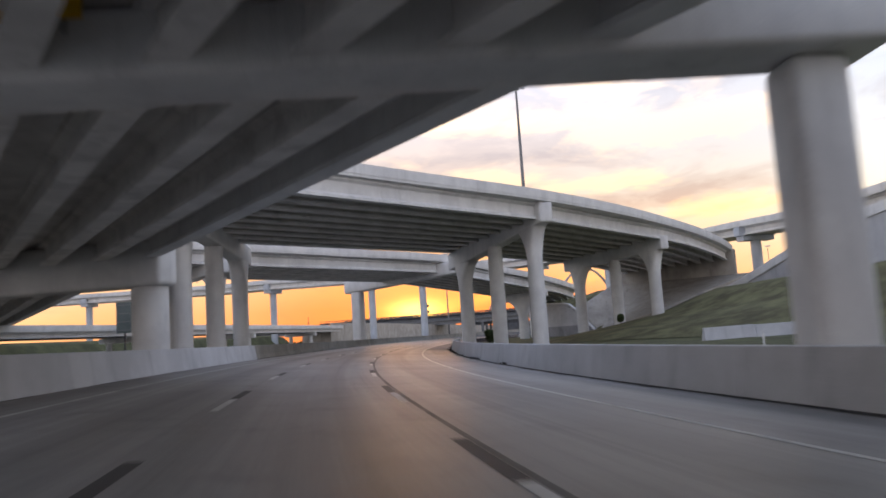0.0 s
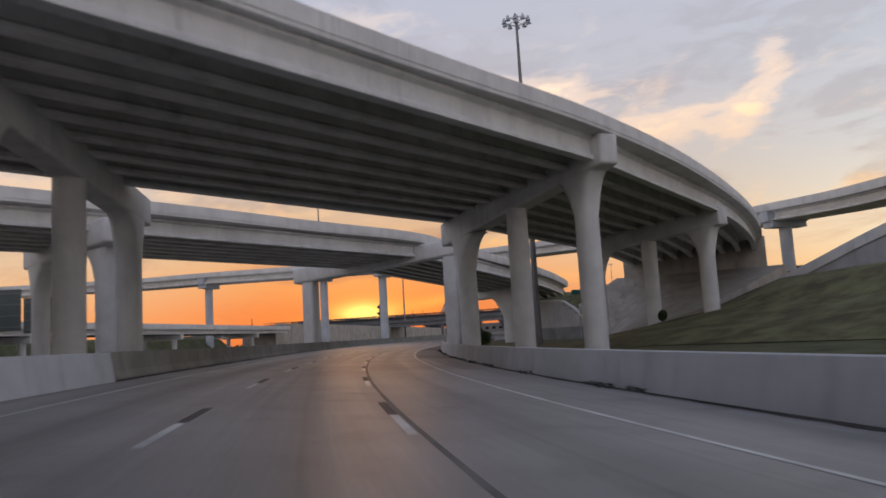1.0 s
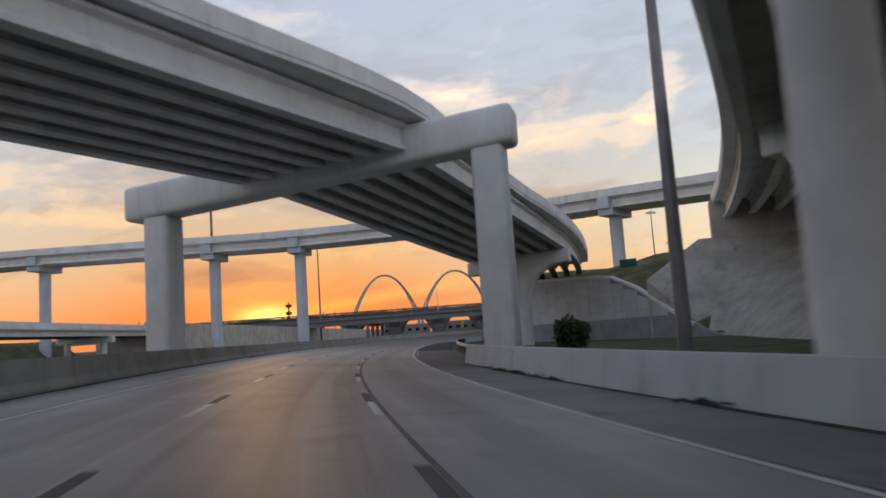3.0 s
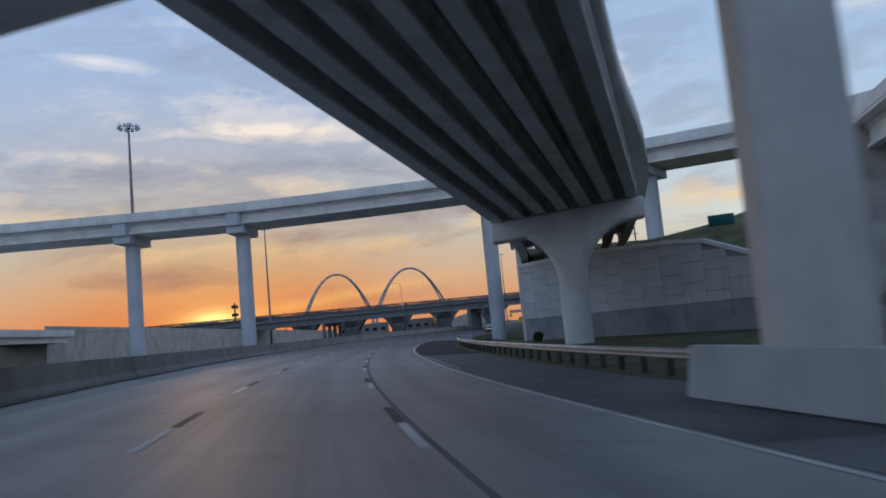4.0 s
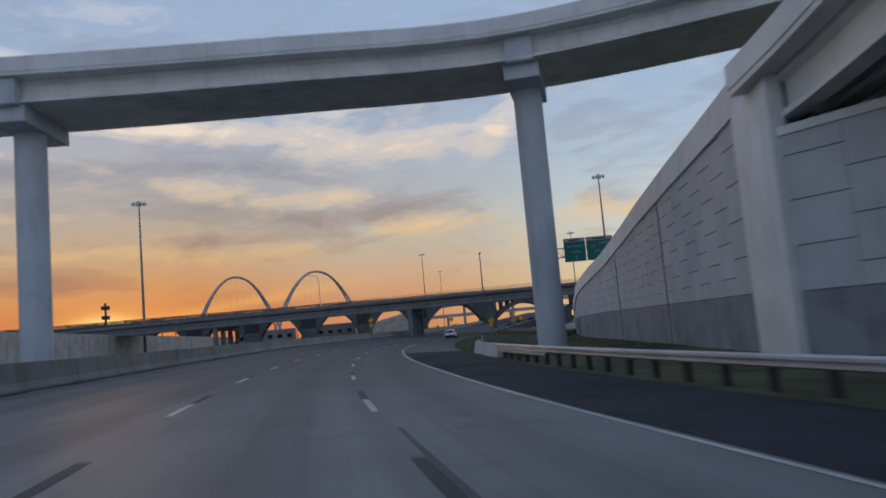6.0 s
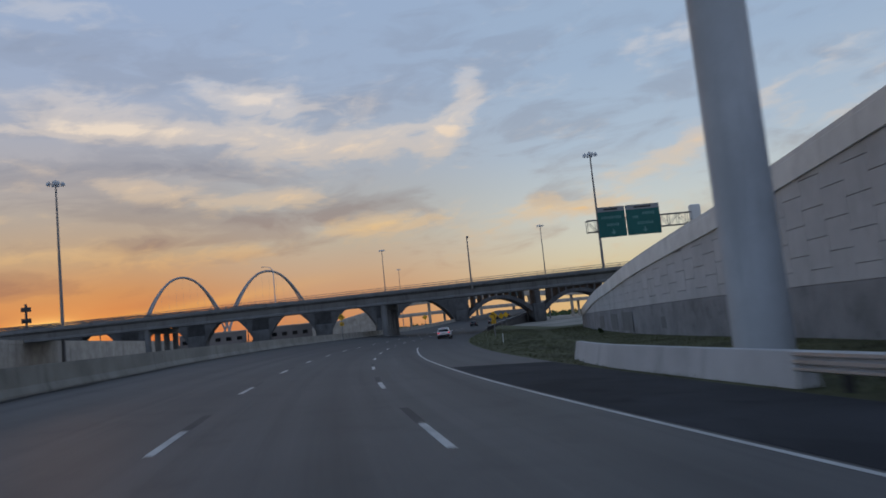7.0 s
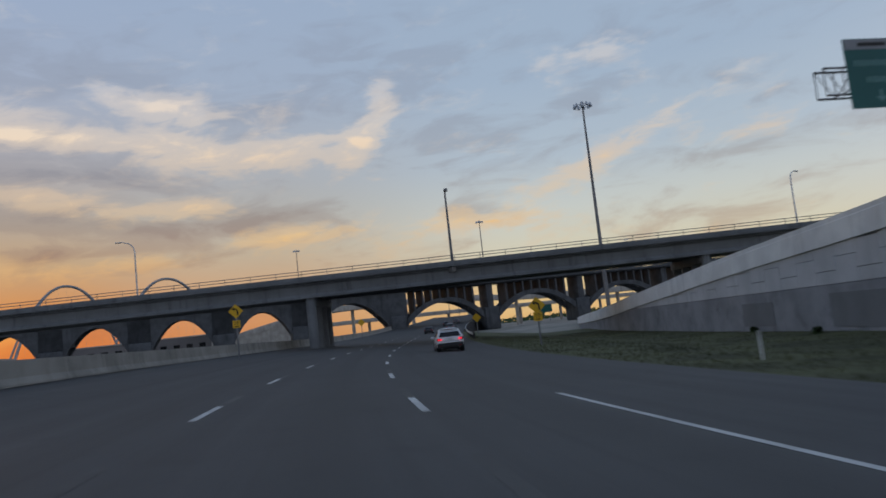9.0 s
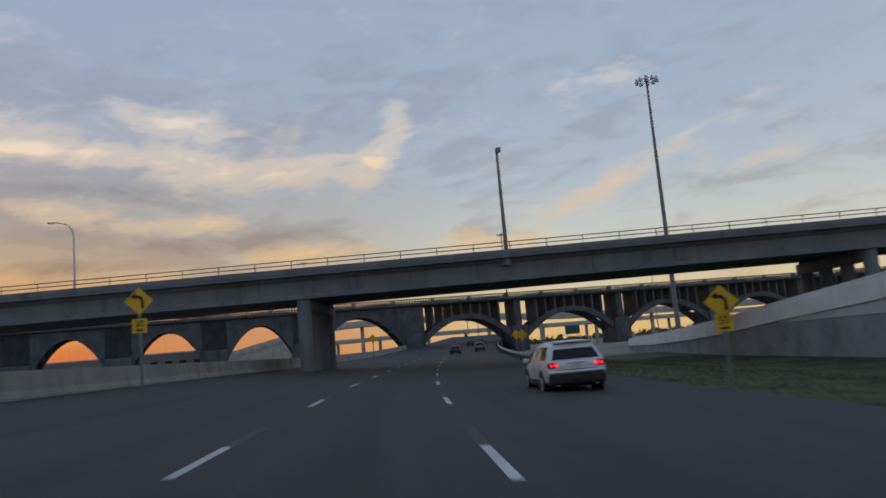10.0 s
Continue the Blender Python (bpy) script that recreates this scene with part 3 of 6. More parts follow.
barrier_run("bridge_barrier", S0, -7, LEFT_EDGE, "pale concrete barrier ending beside the flyover columns", mat=PALEB, section=SLOPED)
barrier_run("median_barrier", -5.6, 420, tuple((a, b - 0.5) for a, b in LEFT_EDGE), "stained beige concrete median barrier along the freeway")


def gutter(side, s0, s1, at):
    """A dark strip along the foot of a barrier, with a ragged edge."""
    vs, n = [], int((s1 - s0) / 0.8)
    for i in range(n + 1):
        q = s0 + (s1 - s0) * i / n
        w = 0.30 + 0.25 * noise.noise((q * 0.25, side, 0)) + 0.12 * noise.noise((q * 1.3, side, 4))
        u = table(at, q) - side * 0.28
        vs += [road_pt(q, u, 0.012), road_pt(q, u - side * max(0.06, w), 0.009)]
    return mesh_of(vs, [(2 * i, 2 * i + 1, 2 * i + 3, 2 * i + 2) for i in range(n)], FOOT_DARK)


RIGHT_EDGE = ((-160, 7.2), (30, 7.1), (52, 6.8), (66.3, 6.4))
FOOT_DARK = material("gutter_dirt", (0.05, 0.046, 0.042), 0.95, vary=0.4, scale=4, stain=0.4, fine=14, bump=0.5)
tagged(new("gutter_dirt", gutter(1, -70, 64, RIGHT_EDGE)), "dark ragged strip at the foot of the barrier", "dirt", kind="stuff")
tagged(new("gutter_dirt", gutter(-1, -70, 240, tuple((a, b - 0.3) for a, b in LEFT_EDGE))), "dark ragged strip along the median barrier", "dirt", kind="stuff")


def litter():
    """Clods and torn leaves lying against the barrier's foot."""
    rng = random.Random(21)
    vs, fs = [], []
    for _ in range(26):
        q = rng.uniform(-30, 60)
        c = road_pt(q, table(RIGHT_EDGE, q) - rng.uniform(0.36, 0.62), 0.02)
        for _ in range(rng.randint(10, 34)):
            o = c + Vector((rng.gauss(0, 0.10), rng.gauss(0, 0.42), rng.uniform(0, 0.09)))
            a = Vector((rng.uniform(-1, 1), rng.uniform(-1, 1), rng.uniform(-0.5, 0.5))).normalized() * rng.uniform(0.03, 0.10)
            b = a.orthogonal().normalized() * rng.uniform(0.02, 0.06)
            m = len(vs)
            vs += [o - a, o + b, o + a, o - b]
            fs.append((m, m + 1, m + 2, m + 3))
    return mesh_of(vs, fs, FOOT_DARK)


tagged(new("litter", litter()), "small dark clumps of leaves and dirt by the barrier", "litter", kind="stuff")
barrier_run("roadside_barrier", S0, 66.3, RIGHT_EDGE, "long pale grey concrete traffic barrier along the shoulder", mat=PALEB, section=SLOPED)

# ---- bridge one: the low span that the camera leaves ----
low_bridge = thing("overpass_bridge", "grey concrete girder overpass crossing low above the freeway", "bridge", (-5, 25, ZG))
d1 = Vector((-0.53, 0.85, 0)).normalized()
r1 = Vector((d1.y, -d1.x, 0))
mid1 = Vector((2.4, 16.0, 7.2)) - r1 * 8.0
bridge_deck(low_bridge, [mid1 + d1 * s for s in (-120, -70, -40, -10, 20, 50, 80, 120, 180)], 17.6, 7, over=0.8)
piece("bent_cap", cap_beam((9.35, 14.2), (-26, 15.0), 6.92, 8.4, 2.2, CONC, 0.2, (0.5, 0)), low_bridge)
for c in ((8.42, 14.45), (-24, 15.0)):
    piece("column", box_mesh((1.4, 1.4, 6.95 - ZG), CONC, (c[0], c[1], (6.95 + ZG) / 2), 0.32, 0.0, 4), low_bridge)
piece("bent_cap", cap_beam((-15.6, 45.5), (-36, 50), 5.5, 8.3, 2.2, CONC, 0.3, (0.4, 0)), low_bridge)
for c in ((-16.6, 46.1), (-33, 49.5)):
    piece("column", column(c, 1.1, ZG, 5.6, (1, 0), CONC), low_bridge)

# ---- bridge two: the broad curved flyover ----
fly2 = thing("flyover_bridge", "broad pale concrete flyover curving over the freeway on flared columns", "bridge", (0, 75, ZG))
near2 = smooth_path([(-150, -95, 13.2), (-100, -40, 13.0), (-60, 4, 12.8), (-32, 33.3, 12.9), (-14.0, 52.5, 12.75), (-0.8, 65.2, 12.8), (13.4, 77.9, 12.85), (28.05, 94.1, 12.95), (45.3, 116.5, 12.9), (58, 135.5, 12.7), (66, 149, 12.5)])
path2 = [p - r * 10.7 for p, r in zip(near2, sides(near2))]
BENTS2 = (((-18.7, 81.6), (-18.4, 58.8)), ((7.7, 98.9), (13.9, 81.2)), ((28.6, 123.1), (36.4, 108.2)))
bridge_deck(fly2, path2, 23.2, 9, depth=1.8, bank=0.04, high=0.92, breaks=BENTS2)
e2, f2 = path2[-1], sides(path2)[-1]
h2 = Vector((-f2.y, f2.x, 0))
piece("abutment", cap_beam(e2 - f2 * 12 - h2 * 0.2, e2 + f2 * 12 - h2 * 0.2, 0.5, 14.15, 2.4, CONC_B, 0.1, (0, 0), 1.0), fly2)


def slope_paving():
    """The paved end of the embankment: ruled from its toe up to the abutment, with a skirt below."""
    toe = smooth_path([(36.4, 158.0, 5.6), (38.3, 149.0, -0.6), (33.5, 136.0, -0.6), (28.6, 123.0, -0.6), (30.0, 116.5, 0.6), (36.5, 110.0, 2.9)], 2.0)
    head = [e2 - f2 * 13.5 - h2 * 1.2, e2 + f2 * 15 - h2 * 1.2]
    n, m, verts, faces = len(toe), 9, [], []
    for i, p in enumerate(toe):
        q = head[0].lerp(head[1], i / (n - 1))
        q.z = 10.0
        verts += [p.lerp(q, j / (m - 1)) for j in range(m)]
    faces = [(i * m + j, i * m + j + 1, (i + 1) * m + j + 1, (i + 1) * m + j) for i in range(n - 1) for j in range(m - 1)]
    rim = [i * m for i in range(n)] + [(n - 1) * m + j for j in range(1, m)]
    k = len(verts)
    verts += [Vector((verts[r].x, verts[r].y, -2.2)) for r in rim]
    faces += [(rim[i], k + i, k + i + 1, rim[i + 1]) for i in range(len(rim) - 1)]
    return mesh_of(verts, faces, CONC_B)


piece("slope_paving", slope_paving(), fly2)
bent(fly2, [(-18.7, 81.6), (-18.6, 70.3), (-18.4, 58.8)], ZG, 10.7, 12.75, 0.85, [(1.3, 2.6), (0, 0), (2.6, 2.2)], ext=(3.0, 5.0), tilt=0.7)
bent(fly2, [(7.4, 98.2), (10.5, 89.3), (13.9, 81.2)], ZG, 10.5, 12.75, 0.88, [(1.3, 2.6), (0, 0), (2.6, 1.4)], ext=(3.4, 3.1), tilt=2.0)
bent(fly2, [(28.6, 123.1), (32.6, 115.3), (36.4, 108.2)], ZG, 10.9, 12.95, 0.9, [(1.2, 2.6), (0, 0), (2.6, 1.2)], ext=(2.8, 2.6), tilt=0.8)

# ---- bridge three: the ramp on a straddle bent, then on a hammerhead ----
fly3 = thing("ramp_bridge", "pale concrete ramp bridge on a straddle bent and a hammerhead pier", "bridge", (0, 135, ZG))
path3 = smooth_path([(-190, -40, 12.6), (-125, 17, 12.5), (-75, 60, 12.3), (-50, 82.5, 12.2), (-24.7, 105.6, 12.1), (-12.2, 118.9, 12.1), (-0.3, 130.25, 12.0), (6.4, 140.5, 11.6), (14.0, 151.4, 10.9), (20.0, 159.2, 10.35), (25.6, 167.2, 9.7), (30.8, 176, 9.1), (35.2, 184.5, 8.5), (37, 188.5, 8.2)])
BENTS3 = (((-35, 107.5), (-24, 95.5)), ((10.4, 126.9), (-10.5, 139.1)), ((16.0, 172.9), (35.4, 161.7)))
bridge_deck(fly3, path3, 13.0, 7, depth=1.65, bank=0.07, over=0.9, breaks=BENTS3)
piece("straddle_cap", cap_beam((10.4, 126.9), (-10.5, 139.1), 12.05, 14.35, 2.3, CONC, 0.35, (1.0, 1.0), -1.95), fly3)
for c, z in (((9.85, 127.2), 12.1), ((-9.4, 138.45), 10.4)):
    piece("column", box_mesh((1.9, 1.9, z - ZG), CONC, (c[0], c[1], (z + ZG) / 2), 0.3, math.radians(-30), 3), fly3)
ax3 = Vector((9.7, -5.6, 0)).normalized()
c3 = Vector((25.7, 167.3, 0))
piece("hammerhead_cap", cap_beam(c3 - ax3 * 5.9, c3 + ax3 * 5.9, 7.75, 9.35, 1.9, CONC, 0.25, (0, 0), 0.75), fly3)
piece("column", column(c3, 1.1, ZG, 8.5, ax3, CONC, 4.4, 4.4, 4.2, 0.9), fly3)
piece("bent_cap", cap_beam((-35, 107.5), (-24, 95.5), 10.4, 12.6, 1.9, CONC, 0.25, (0.6, 0.6), 0.7), fly3)
for c, lf, rt in (((-34.0, 106.4), 1.0, 2.6), ((-24.8, 96.4), 2.6, 1.0)):
    piece("column", column(c, 0.85, ZG, 10.7, (11, -12), CONC, lf, rt, 3, 0.9), fly3)

# ---- bridge four: the high flyover on single tall piers ----
fly4 = thing("high_flyover", "high slender concrete flyover on single tall piers", "bridge", (5, 232, ZG))
path4 = smooth_path([(-170, 268, 20.4), (-110, 266, 20.4), (-66, 259.5, 20.3), (-44, 250, 20.1), (-11, 238.2, 19.75), (5, 231.8, 19.6), (22, 225.3, 19.9), (39.4, 218, 20.4), (54.8, 199.5, 20.0), (68, 180, 19.2), (74, 155, 18.5), (76, 130, 17.3), (74, 95, 16.5), (68, 50, 15.6), (56, 0, 14.8), (38, -55, 14.2), (10, -120, 13.6)])
bridge_deck(fly4, path4, 9.2, 4, over=1.1, depth=1.6, high=1.05)
piece("soffit_slab", sweep(path4, [(-3.9, -0.10), (3.9, -0.10), (3.9, 0.02), (-3.9, 0.02)], GIRD), fly4)
for (x, y), z in (((-110, 266), 20.4), ((-44, 250), 20.2), ((-11, 238.2), 20.0), ((5, 231.8), 19.9), ((39.6, 218.4), 20.4), ((54.8, 199.0), 19.9), ((74, 153), 19.2), ((74, 95), 16), ((66, 42), 15), ((49, -22), 14)):
    i = min(range(len(path4)), key=lambda q: (path4[q].xy - Vector((x, y))).length)
    rr = sides(path4)[i]
    z = path4[i].z
    p = Vector((x, y, z))
    piece("pier_cap", cap_beam(p - rr * 3.6, p + rr * 3.6, z - 1.3, z + 0.02, 2.6, PIER_SHADE, 0.07), fly4)
    piece("pier_block", cap_beam(p - rr * 4.3, p + rr * 4.3, z - 0.25, z + 1.58, 2.0, PIER_SHADE, 0.04), fly4)
    piece("pier", column((p.x, p.y), 1.08, ZG - 1.0, z - 1.2, rr, PIER_SHADE), fly4)

# ---- the ramp's retaining wall: its foot and its top ----
FOOT = smooth_path([(31.0, 189.2, 0), (44.0, 211, 0), (54, 228, 0), (63.4, 245.5, 0), (72, 260.5, 0), (82, 275.5, 0), (92, 290.5, 0), (104, 307, 0), (118, 326, 0), (140, 352, 0), (155, 368, 0), (172, 386, 0)], 1.5)
LENF = [0.0]
for a, b in zip(FOOT, FOOT[1:]):
    LENF.append(LENF[-1] + (b - a).length)
COPING = ((0, 11.0), (6, 10.75), (20, 10.3), (32, 9.8), (45, 8.95), (55, 8.0), (79, 6.45), (87, 5.95), (110, 4.8), (130, 3.7), (143, 3.05), (158, 2.15), (175, 1.55), (199, 1.0), (243, 0.4))
FOOTZ = ((0, -0.5), (31, -0.9), (55, -1.1), (110, -1.35), (170, -1.6), (230, -1.7))          # the land at the wall
BANDZ = ((0, 1.85), (52, 1.85), (80, 1.6), (108, 1.4), (230, 0.7))                           # top of the darker base course
LEVEL = ((0, -0.5), (500, -0.5))
LOWB = ((0, 1.75), (500, 1.75))
# the wall under the ramp bridge, running back along the shoulder
BACK = smooth_path([(31.0, 189.2, 0), (32.2, 182.5, 0), (33.4, 175, 0), (34.9, 167, 0), (36.5, 158, 0), (38.5, 147, 0), (40.5, 136, 0), (42.5, 126, 0)], 1.5)
LENB = [0.0]
for a, b in zip(BACK, BACK[1:]):
    LENB.append(LENB[-1] + (b - a).length)
BACKTOP = ((0, 7.6), (10, 7.6), (16, 7.3), (22, 7.0), (25.5, 6.6), (30, 5.0), (35, 2.3), (40.5, -0.4), (70, -0.5))
ZF = -0.5


def along(path, lens, s):
    i = int(np.searchsorted(lens, s)) - 1
    i = max(0, min(i, len(path) - 2))
    d = path[i + 1] - path[i]
    return path[i] + d * ((s - lens[i]) / d.length), d.normalized()


def panel_wall(wall, path, lens, top, s0, s1, out, foot, band, width=2.3, height=1.6, crop=0.0):
    """Staggered precast panels, each one proud of the joints; out: +1 if the face looks to the left of the path."""
    n = int((s1 - s0) / width)
    for i in range(n):
        a, b = s0 + i * width + 0.006, s0 + (i + 1) * width - 0.006
        (pa, da), (pb, db) = along(path, lens, a), along(path, lens, b)
        left = Vector((-da.y, da.x, 0)) * out
        ta, tb = table(top, a) - crop, table(top, b) - crop
        ba, bb = table(band, a), table(band, b)
        edges = [-99.0, 0.0] + [height * (q + (0.5 if i % 2 else 1.0)) for q in range(8)]
        for q, (e0, e1) in enumerate(zip(edges, edges[1:])):
            la, lb = (table(foot, a) - 0.1, table(foot, b) - 0.1) if q == 0 else (ba + e0 + 0.012, bb + e0 + 0.012)
            ha, hb = min(ba + e1 - 0.012, ta), min(bb + e1 - 0.012, tb)
            if min(ha - la, hb - lb) < 0.12:
                break
            o, k = left * (0.055 if q else 0.075), left * 0.005
            verts = [pa + k + Vector((0, 0, la)), pb + k + Vector((0, 0, lb)), pb + k + Vector((0, 0, hb)), pa + k + Vector((0, 0, ha))]
            inset = db * 0.006
            verts += [pa + o + inset + Vector((0, 0, la + 0.02)), pb + o - inset + Vector((0, 0, lb + 0.02)), pb + o - inset + Vector((0, 0, hb - 0.02)), pa + o + inset + Vector((0, 0, ha - 0.02))]
            faces = [(4, 5, 6, 7), (0, 1, 5, 4), (1, 2, 6, 5), (2, 3, 7, 6), (3, 0, 4, 7)]
            piece("panel", mesh_of(verts, faces, WALLM if q else WALLD), wall)


def wall_body(path, lens, top, thick, mat):
    """The wall behind the panels, level at its foot and following its top."""
    R, verts, faces = sides(path), [], []
    for p, r, s in zip(path, R, lens):
        for u in (0, thick):
            q = p + r * u
            verts += [(q.x, q.y, -2.2), (q.x, q.y, max(-1.9, table(top, s)))]
    for i in range(len(path) - 1):
        a, b = 4 * i, 4 * i + 4
        faces += [(a, b, b + 1, a + 1), (a + 1, b + 1, b + 3, a + 3), (a + 3, b + 3, b + 2, a + 2)]
    faces += [(0, 1, 3, 2), tuple(4 * (len(path) - 1) + q for q in (0, 2, 3, 1))]
    return mesh_of(verts, faces, mat)


ramp = thing("ramp_wall", "pale precast panel retaining wall with a coping falling along the ramp", "retaining wall", (45, 230, ZG), kind="structure")
piece("wall_core", wall_body(FOOT, LENF, [(s, z - 1.3) for s, z in COPING], 0.5, WALLD), ramp)
back = thing("abutment_wall", "grey precast panel wall under the ramp bridge", "retaining wall", (34, 170, ZG), kind="structure")
piece("wall_core", wall_body(BACK, LENB, BACKTOP, -0.5, WALLD), back)

# coping with its parapet, standing proud of the panels
cop = [p + Vector((0, 0, table(COPING, s))) for p, s in zip(FOOT, LENF)]
piece("coping", sweep(cop, [(-0.20, -1.55), (0.3, -1.55), (0.3, 0), (-0.12, 0), (-0.12, -0.28), (-0.16, -0.32), (-0.20, -1.3)], CONC), ramp)
copb = [p + Vector((0, 0, table(BACKTOP, s))) for p, s in zip(BACK, LENB)]
piece("coping", sweep(copb[: int(len(copb) * 0.62)], [(-0.25, -0.3), (0.14, -0.3), (0.14, 0.02), (-0.25, 0.02)], CONC), back)

# pier at the corner of the two walls, dark joints and painted-over patches on the base course
corner = FOOT[0]
ca, cd = along(FOOT, LENF, 2.0)
piece("corner_pier", box_mesh((4.4, 0.62, 12.0), CONC, (ca.x - 0.05 + 0.1, ca.y + 0.02, 3.6), 0.05, math.atan2(cd.y, cd.x)), ramp)
for s_, w_ in ((4.6, 0.16), (23.2, 0.16), (46, 0.12)):
    pj, dj = along(FOOT, LENF, s_)
    h_ = table(COPING, s_) - 1.55
    lj = Vector((-dj.y, dj.x, 0)) * 0.05
    piece("wall_joint", box_mesh((w_, 0.09, h_ + 1.2), TAR, (pj.x + lj.x, pj.y + lj.y, (h_ - 1.2) / 2), 0.0, math.atan2(dj.y, dj.x)), ramp)
for s_, w_, z0_, z1_ in ((69.8, 1.5, -0.55, 0.5), (85.5, 7.0, -0.95, 1.1), (96.8, 6.6, -1.05, 0.95), (110, 5.0, -1.0, 0.7)):
    pj, dj = along(FOOT, LENF, s_)
    lj = Vector((-dj.y, dj.x, 0)) * 0.10
    piece("painted_patch", box_mesh((w_, 0.02, z1_ - z0_), COVER, (pj.x + lj.x, pj.y + lj.y, (z0_ + z1_) / 2), 0.0, math.atan2(dj.y, dj.x)), ramp, "darker painted-over patch")

# small lamps on the far ends of the flyover's caps
UNDER = glowing("underbridge_lens", (1.0, 0.98, 0.95), 1.6)
for x_, y_, z_ in ((-17.35, 78.9, 13.35), (7.9, 98.9, 13.3), (-29.9, 109.6, 13.0)):
    ul = thing("underbridge_lamp", "small lit lamp bracketed above a flyover cap", "lamp", (x_, y_, z_), "underbridge lamps")
    piece("bracket", box_mesh((1.0, 0.1, 0.1), STEEL, (x_ - 0.42, y_ + 0.05, z_ - 0.30)), ul)
    piece("drop", box_mesh((0.1, 0.1, 1.7), STEEL, (x_ - 0.9, y_ + 0.05, z_ - 1.0)), ul)
    piece("housing", box_mesh((0.34, 0.16, 0.6), STEEL, (x_, y_, z_), 0.05), ul)
    piece("lens", box_mesh((0.26, 0.04, 0.5), UNDER, (x_, y_ - 0.09, z_), 0.015), ul)
ys = thing("clearance_sign", "yellow clearance sign fixed on the low overpass cap", "road sign", (-8.2, 13.4, 8.1))
piece("board", box_mesh((2.4, 0.06, 1.0), YELLOW, (-8.2, 13.3, 8.62), 0.02), ys)
for dx_ in (-0.8, 0.8):
    piece("strut", box_mesh((0.08, 0.3, 0.9), STEEL, (-8.2 + dx_, 13.48, 8.3)), ys)

# ---- grass: verge, hill behind the shoulder, fill under the ramp ----


def wall_u(s):
    """Offset from the road of the retaining walls, and the height of the land behind them."""
    best = None
    for path, lens, top, drop in ((FOOT, LENF, COPING, 1.25), (BACK, LENB, BACKTOP, 0.12)):
        for p, q in zip(path, lens):
            ps, pu = road_su(p.x, p.y)
            if best is None or abs(ps - s) < best[0]:
                best = (abs(ps - s), pu, table(top, q) - drop)
    return best[1], best[2]


S_HILL = [-140 + 6 * i for i in range(81)]
WALLS = [(0.0, 0.0) if s < 58 else wall_u(s) for s in S_HILL]
FOOT_S = ((118, -0.5), (133, -0.5), (165, -0.9), (190, -1.1), (240, -1.35), (300, -1.55), (360, -1.65))


RISE = ((58, 0.12), (80, 0.2), (95, 0.32), (113, 0.27), (121, 0.08), (126, 0.05))


TOE = ((-140, 36), (5, 36), (38, 19), (58, 19))
BROW = ((0, 0), (12, 1.7), (19, 3.1), (24, 5.0), (28, 6.3), (36, 7.0), (130, 8.0))       # the hill steepens, then levels off


def circle_pt(s, u, z):
    a, r = s / RAD, RAD - u
    return Vector((CX - r * math.cos(a), CY + r * math.sin(a), z))


def hill_rows():
    verts, faces = [], []
    us = [0, 2.5, 5, 8, 12, 15.5, 19, 21.5, 24, 26, 28, 32, 36, 44, 60, 85, 130]
    for s, (wu, wz) in zip(S_HILL, WALLS):
        u0 = wu + 0.35 if s >= 58 else table(TOE, s)
        for du in us:
            u = u0 + du
            if s < 58:
                near = max(0.0, min(1.0, (s - 8) / 26))
                z = ZF + (1 - near) * 0.25 * du + near * table(BROW, du) + 0.25 * noise.noise((s * 0.05, u * 0.08, 0))
            elif s <= 124:
                z = max(ZF, wz) + table(RISE, s) * min(du, 9) + 0.04 * max(0, du - 9)
            else:
                z = max(table(FOOT_S, s), wz) - 0.01 * du
            verts.append(circle_pt(s, u, z if s > 124 else min(z, 10.5)))
    m = len(us)
    faces = [(i * m + j, i * m + j + 1, (i + 1) * m + j + 1, (i + 1) * m + j) for i in range(len(S_HILL) - 1) for j in range(m - 1)]
    return sharp_smooth(mesh_of(verts, faces, HILL), 80)


structure("grass_hill", hill_rows(), "dull green grass hill rising behind the shoulder", "grass")


def verge_pt(s, k):
    """A place on the verge: k runs from 0 at the shoulder to 1 at the wall."""
    a = road_pt(s, 7.95)
    if s < 58:
        q, z = circle_pt(s, table(TOE, s) + 3.0, 0), ZF
    else:
        i = max(0.0, min(len(WALLS) - 1.001, (s + 140) / 6))
        j, f_ = int(i), i - int(i)
        q, z = circle_pt(s, WALLS[j][0] * (1 - f_) + WALLS[min(j + 1, len(WALLS) - 1)][0] * f_ + (0.15 if j < 33 else 0.05), 0), table(FOOT_S, s)
    p = a.lerp(q, k)
    p.z = a.z - 0.02 + (z + 0.03 - a.z) * min(1.0, 1.6 * k if s > 140 else 3 * k)
    return p


def verge():
    verts, m = [], 7
    ss = [-140 + 5 * i for i in range(97)]
    for s in ss:
        verts += [verge_pt(s, j / (m - 1)) for j in range(m)]
    faces = [(i * m + j, i * m + j + 1, (i + 1) * m + j + 1, (i + 1) * m + j) for i in range(len(ss) - 1) for j in range(m - 1)]
    return mesh_of(verts, faces, GRASS)


structure("grass_verge", verge(), "strip of thin dull grass between freeway and wall", "grass")


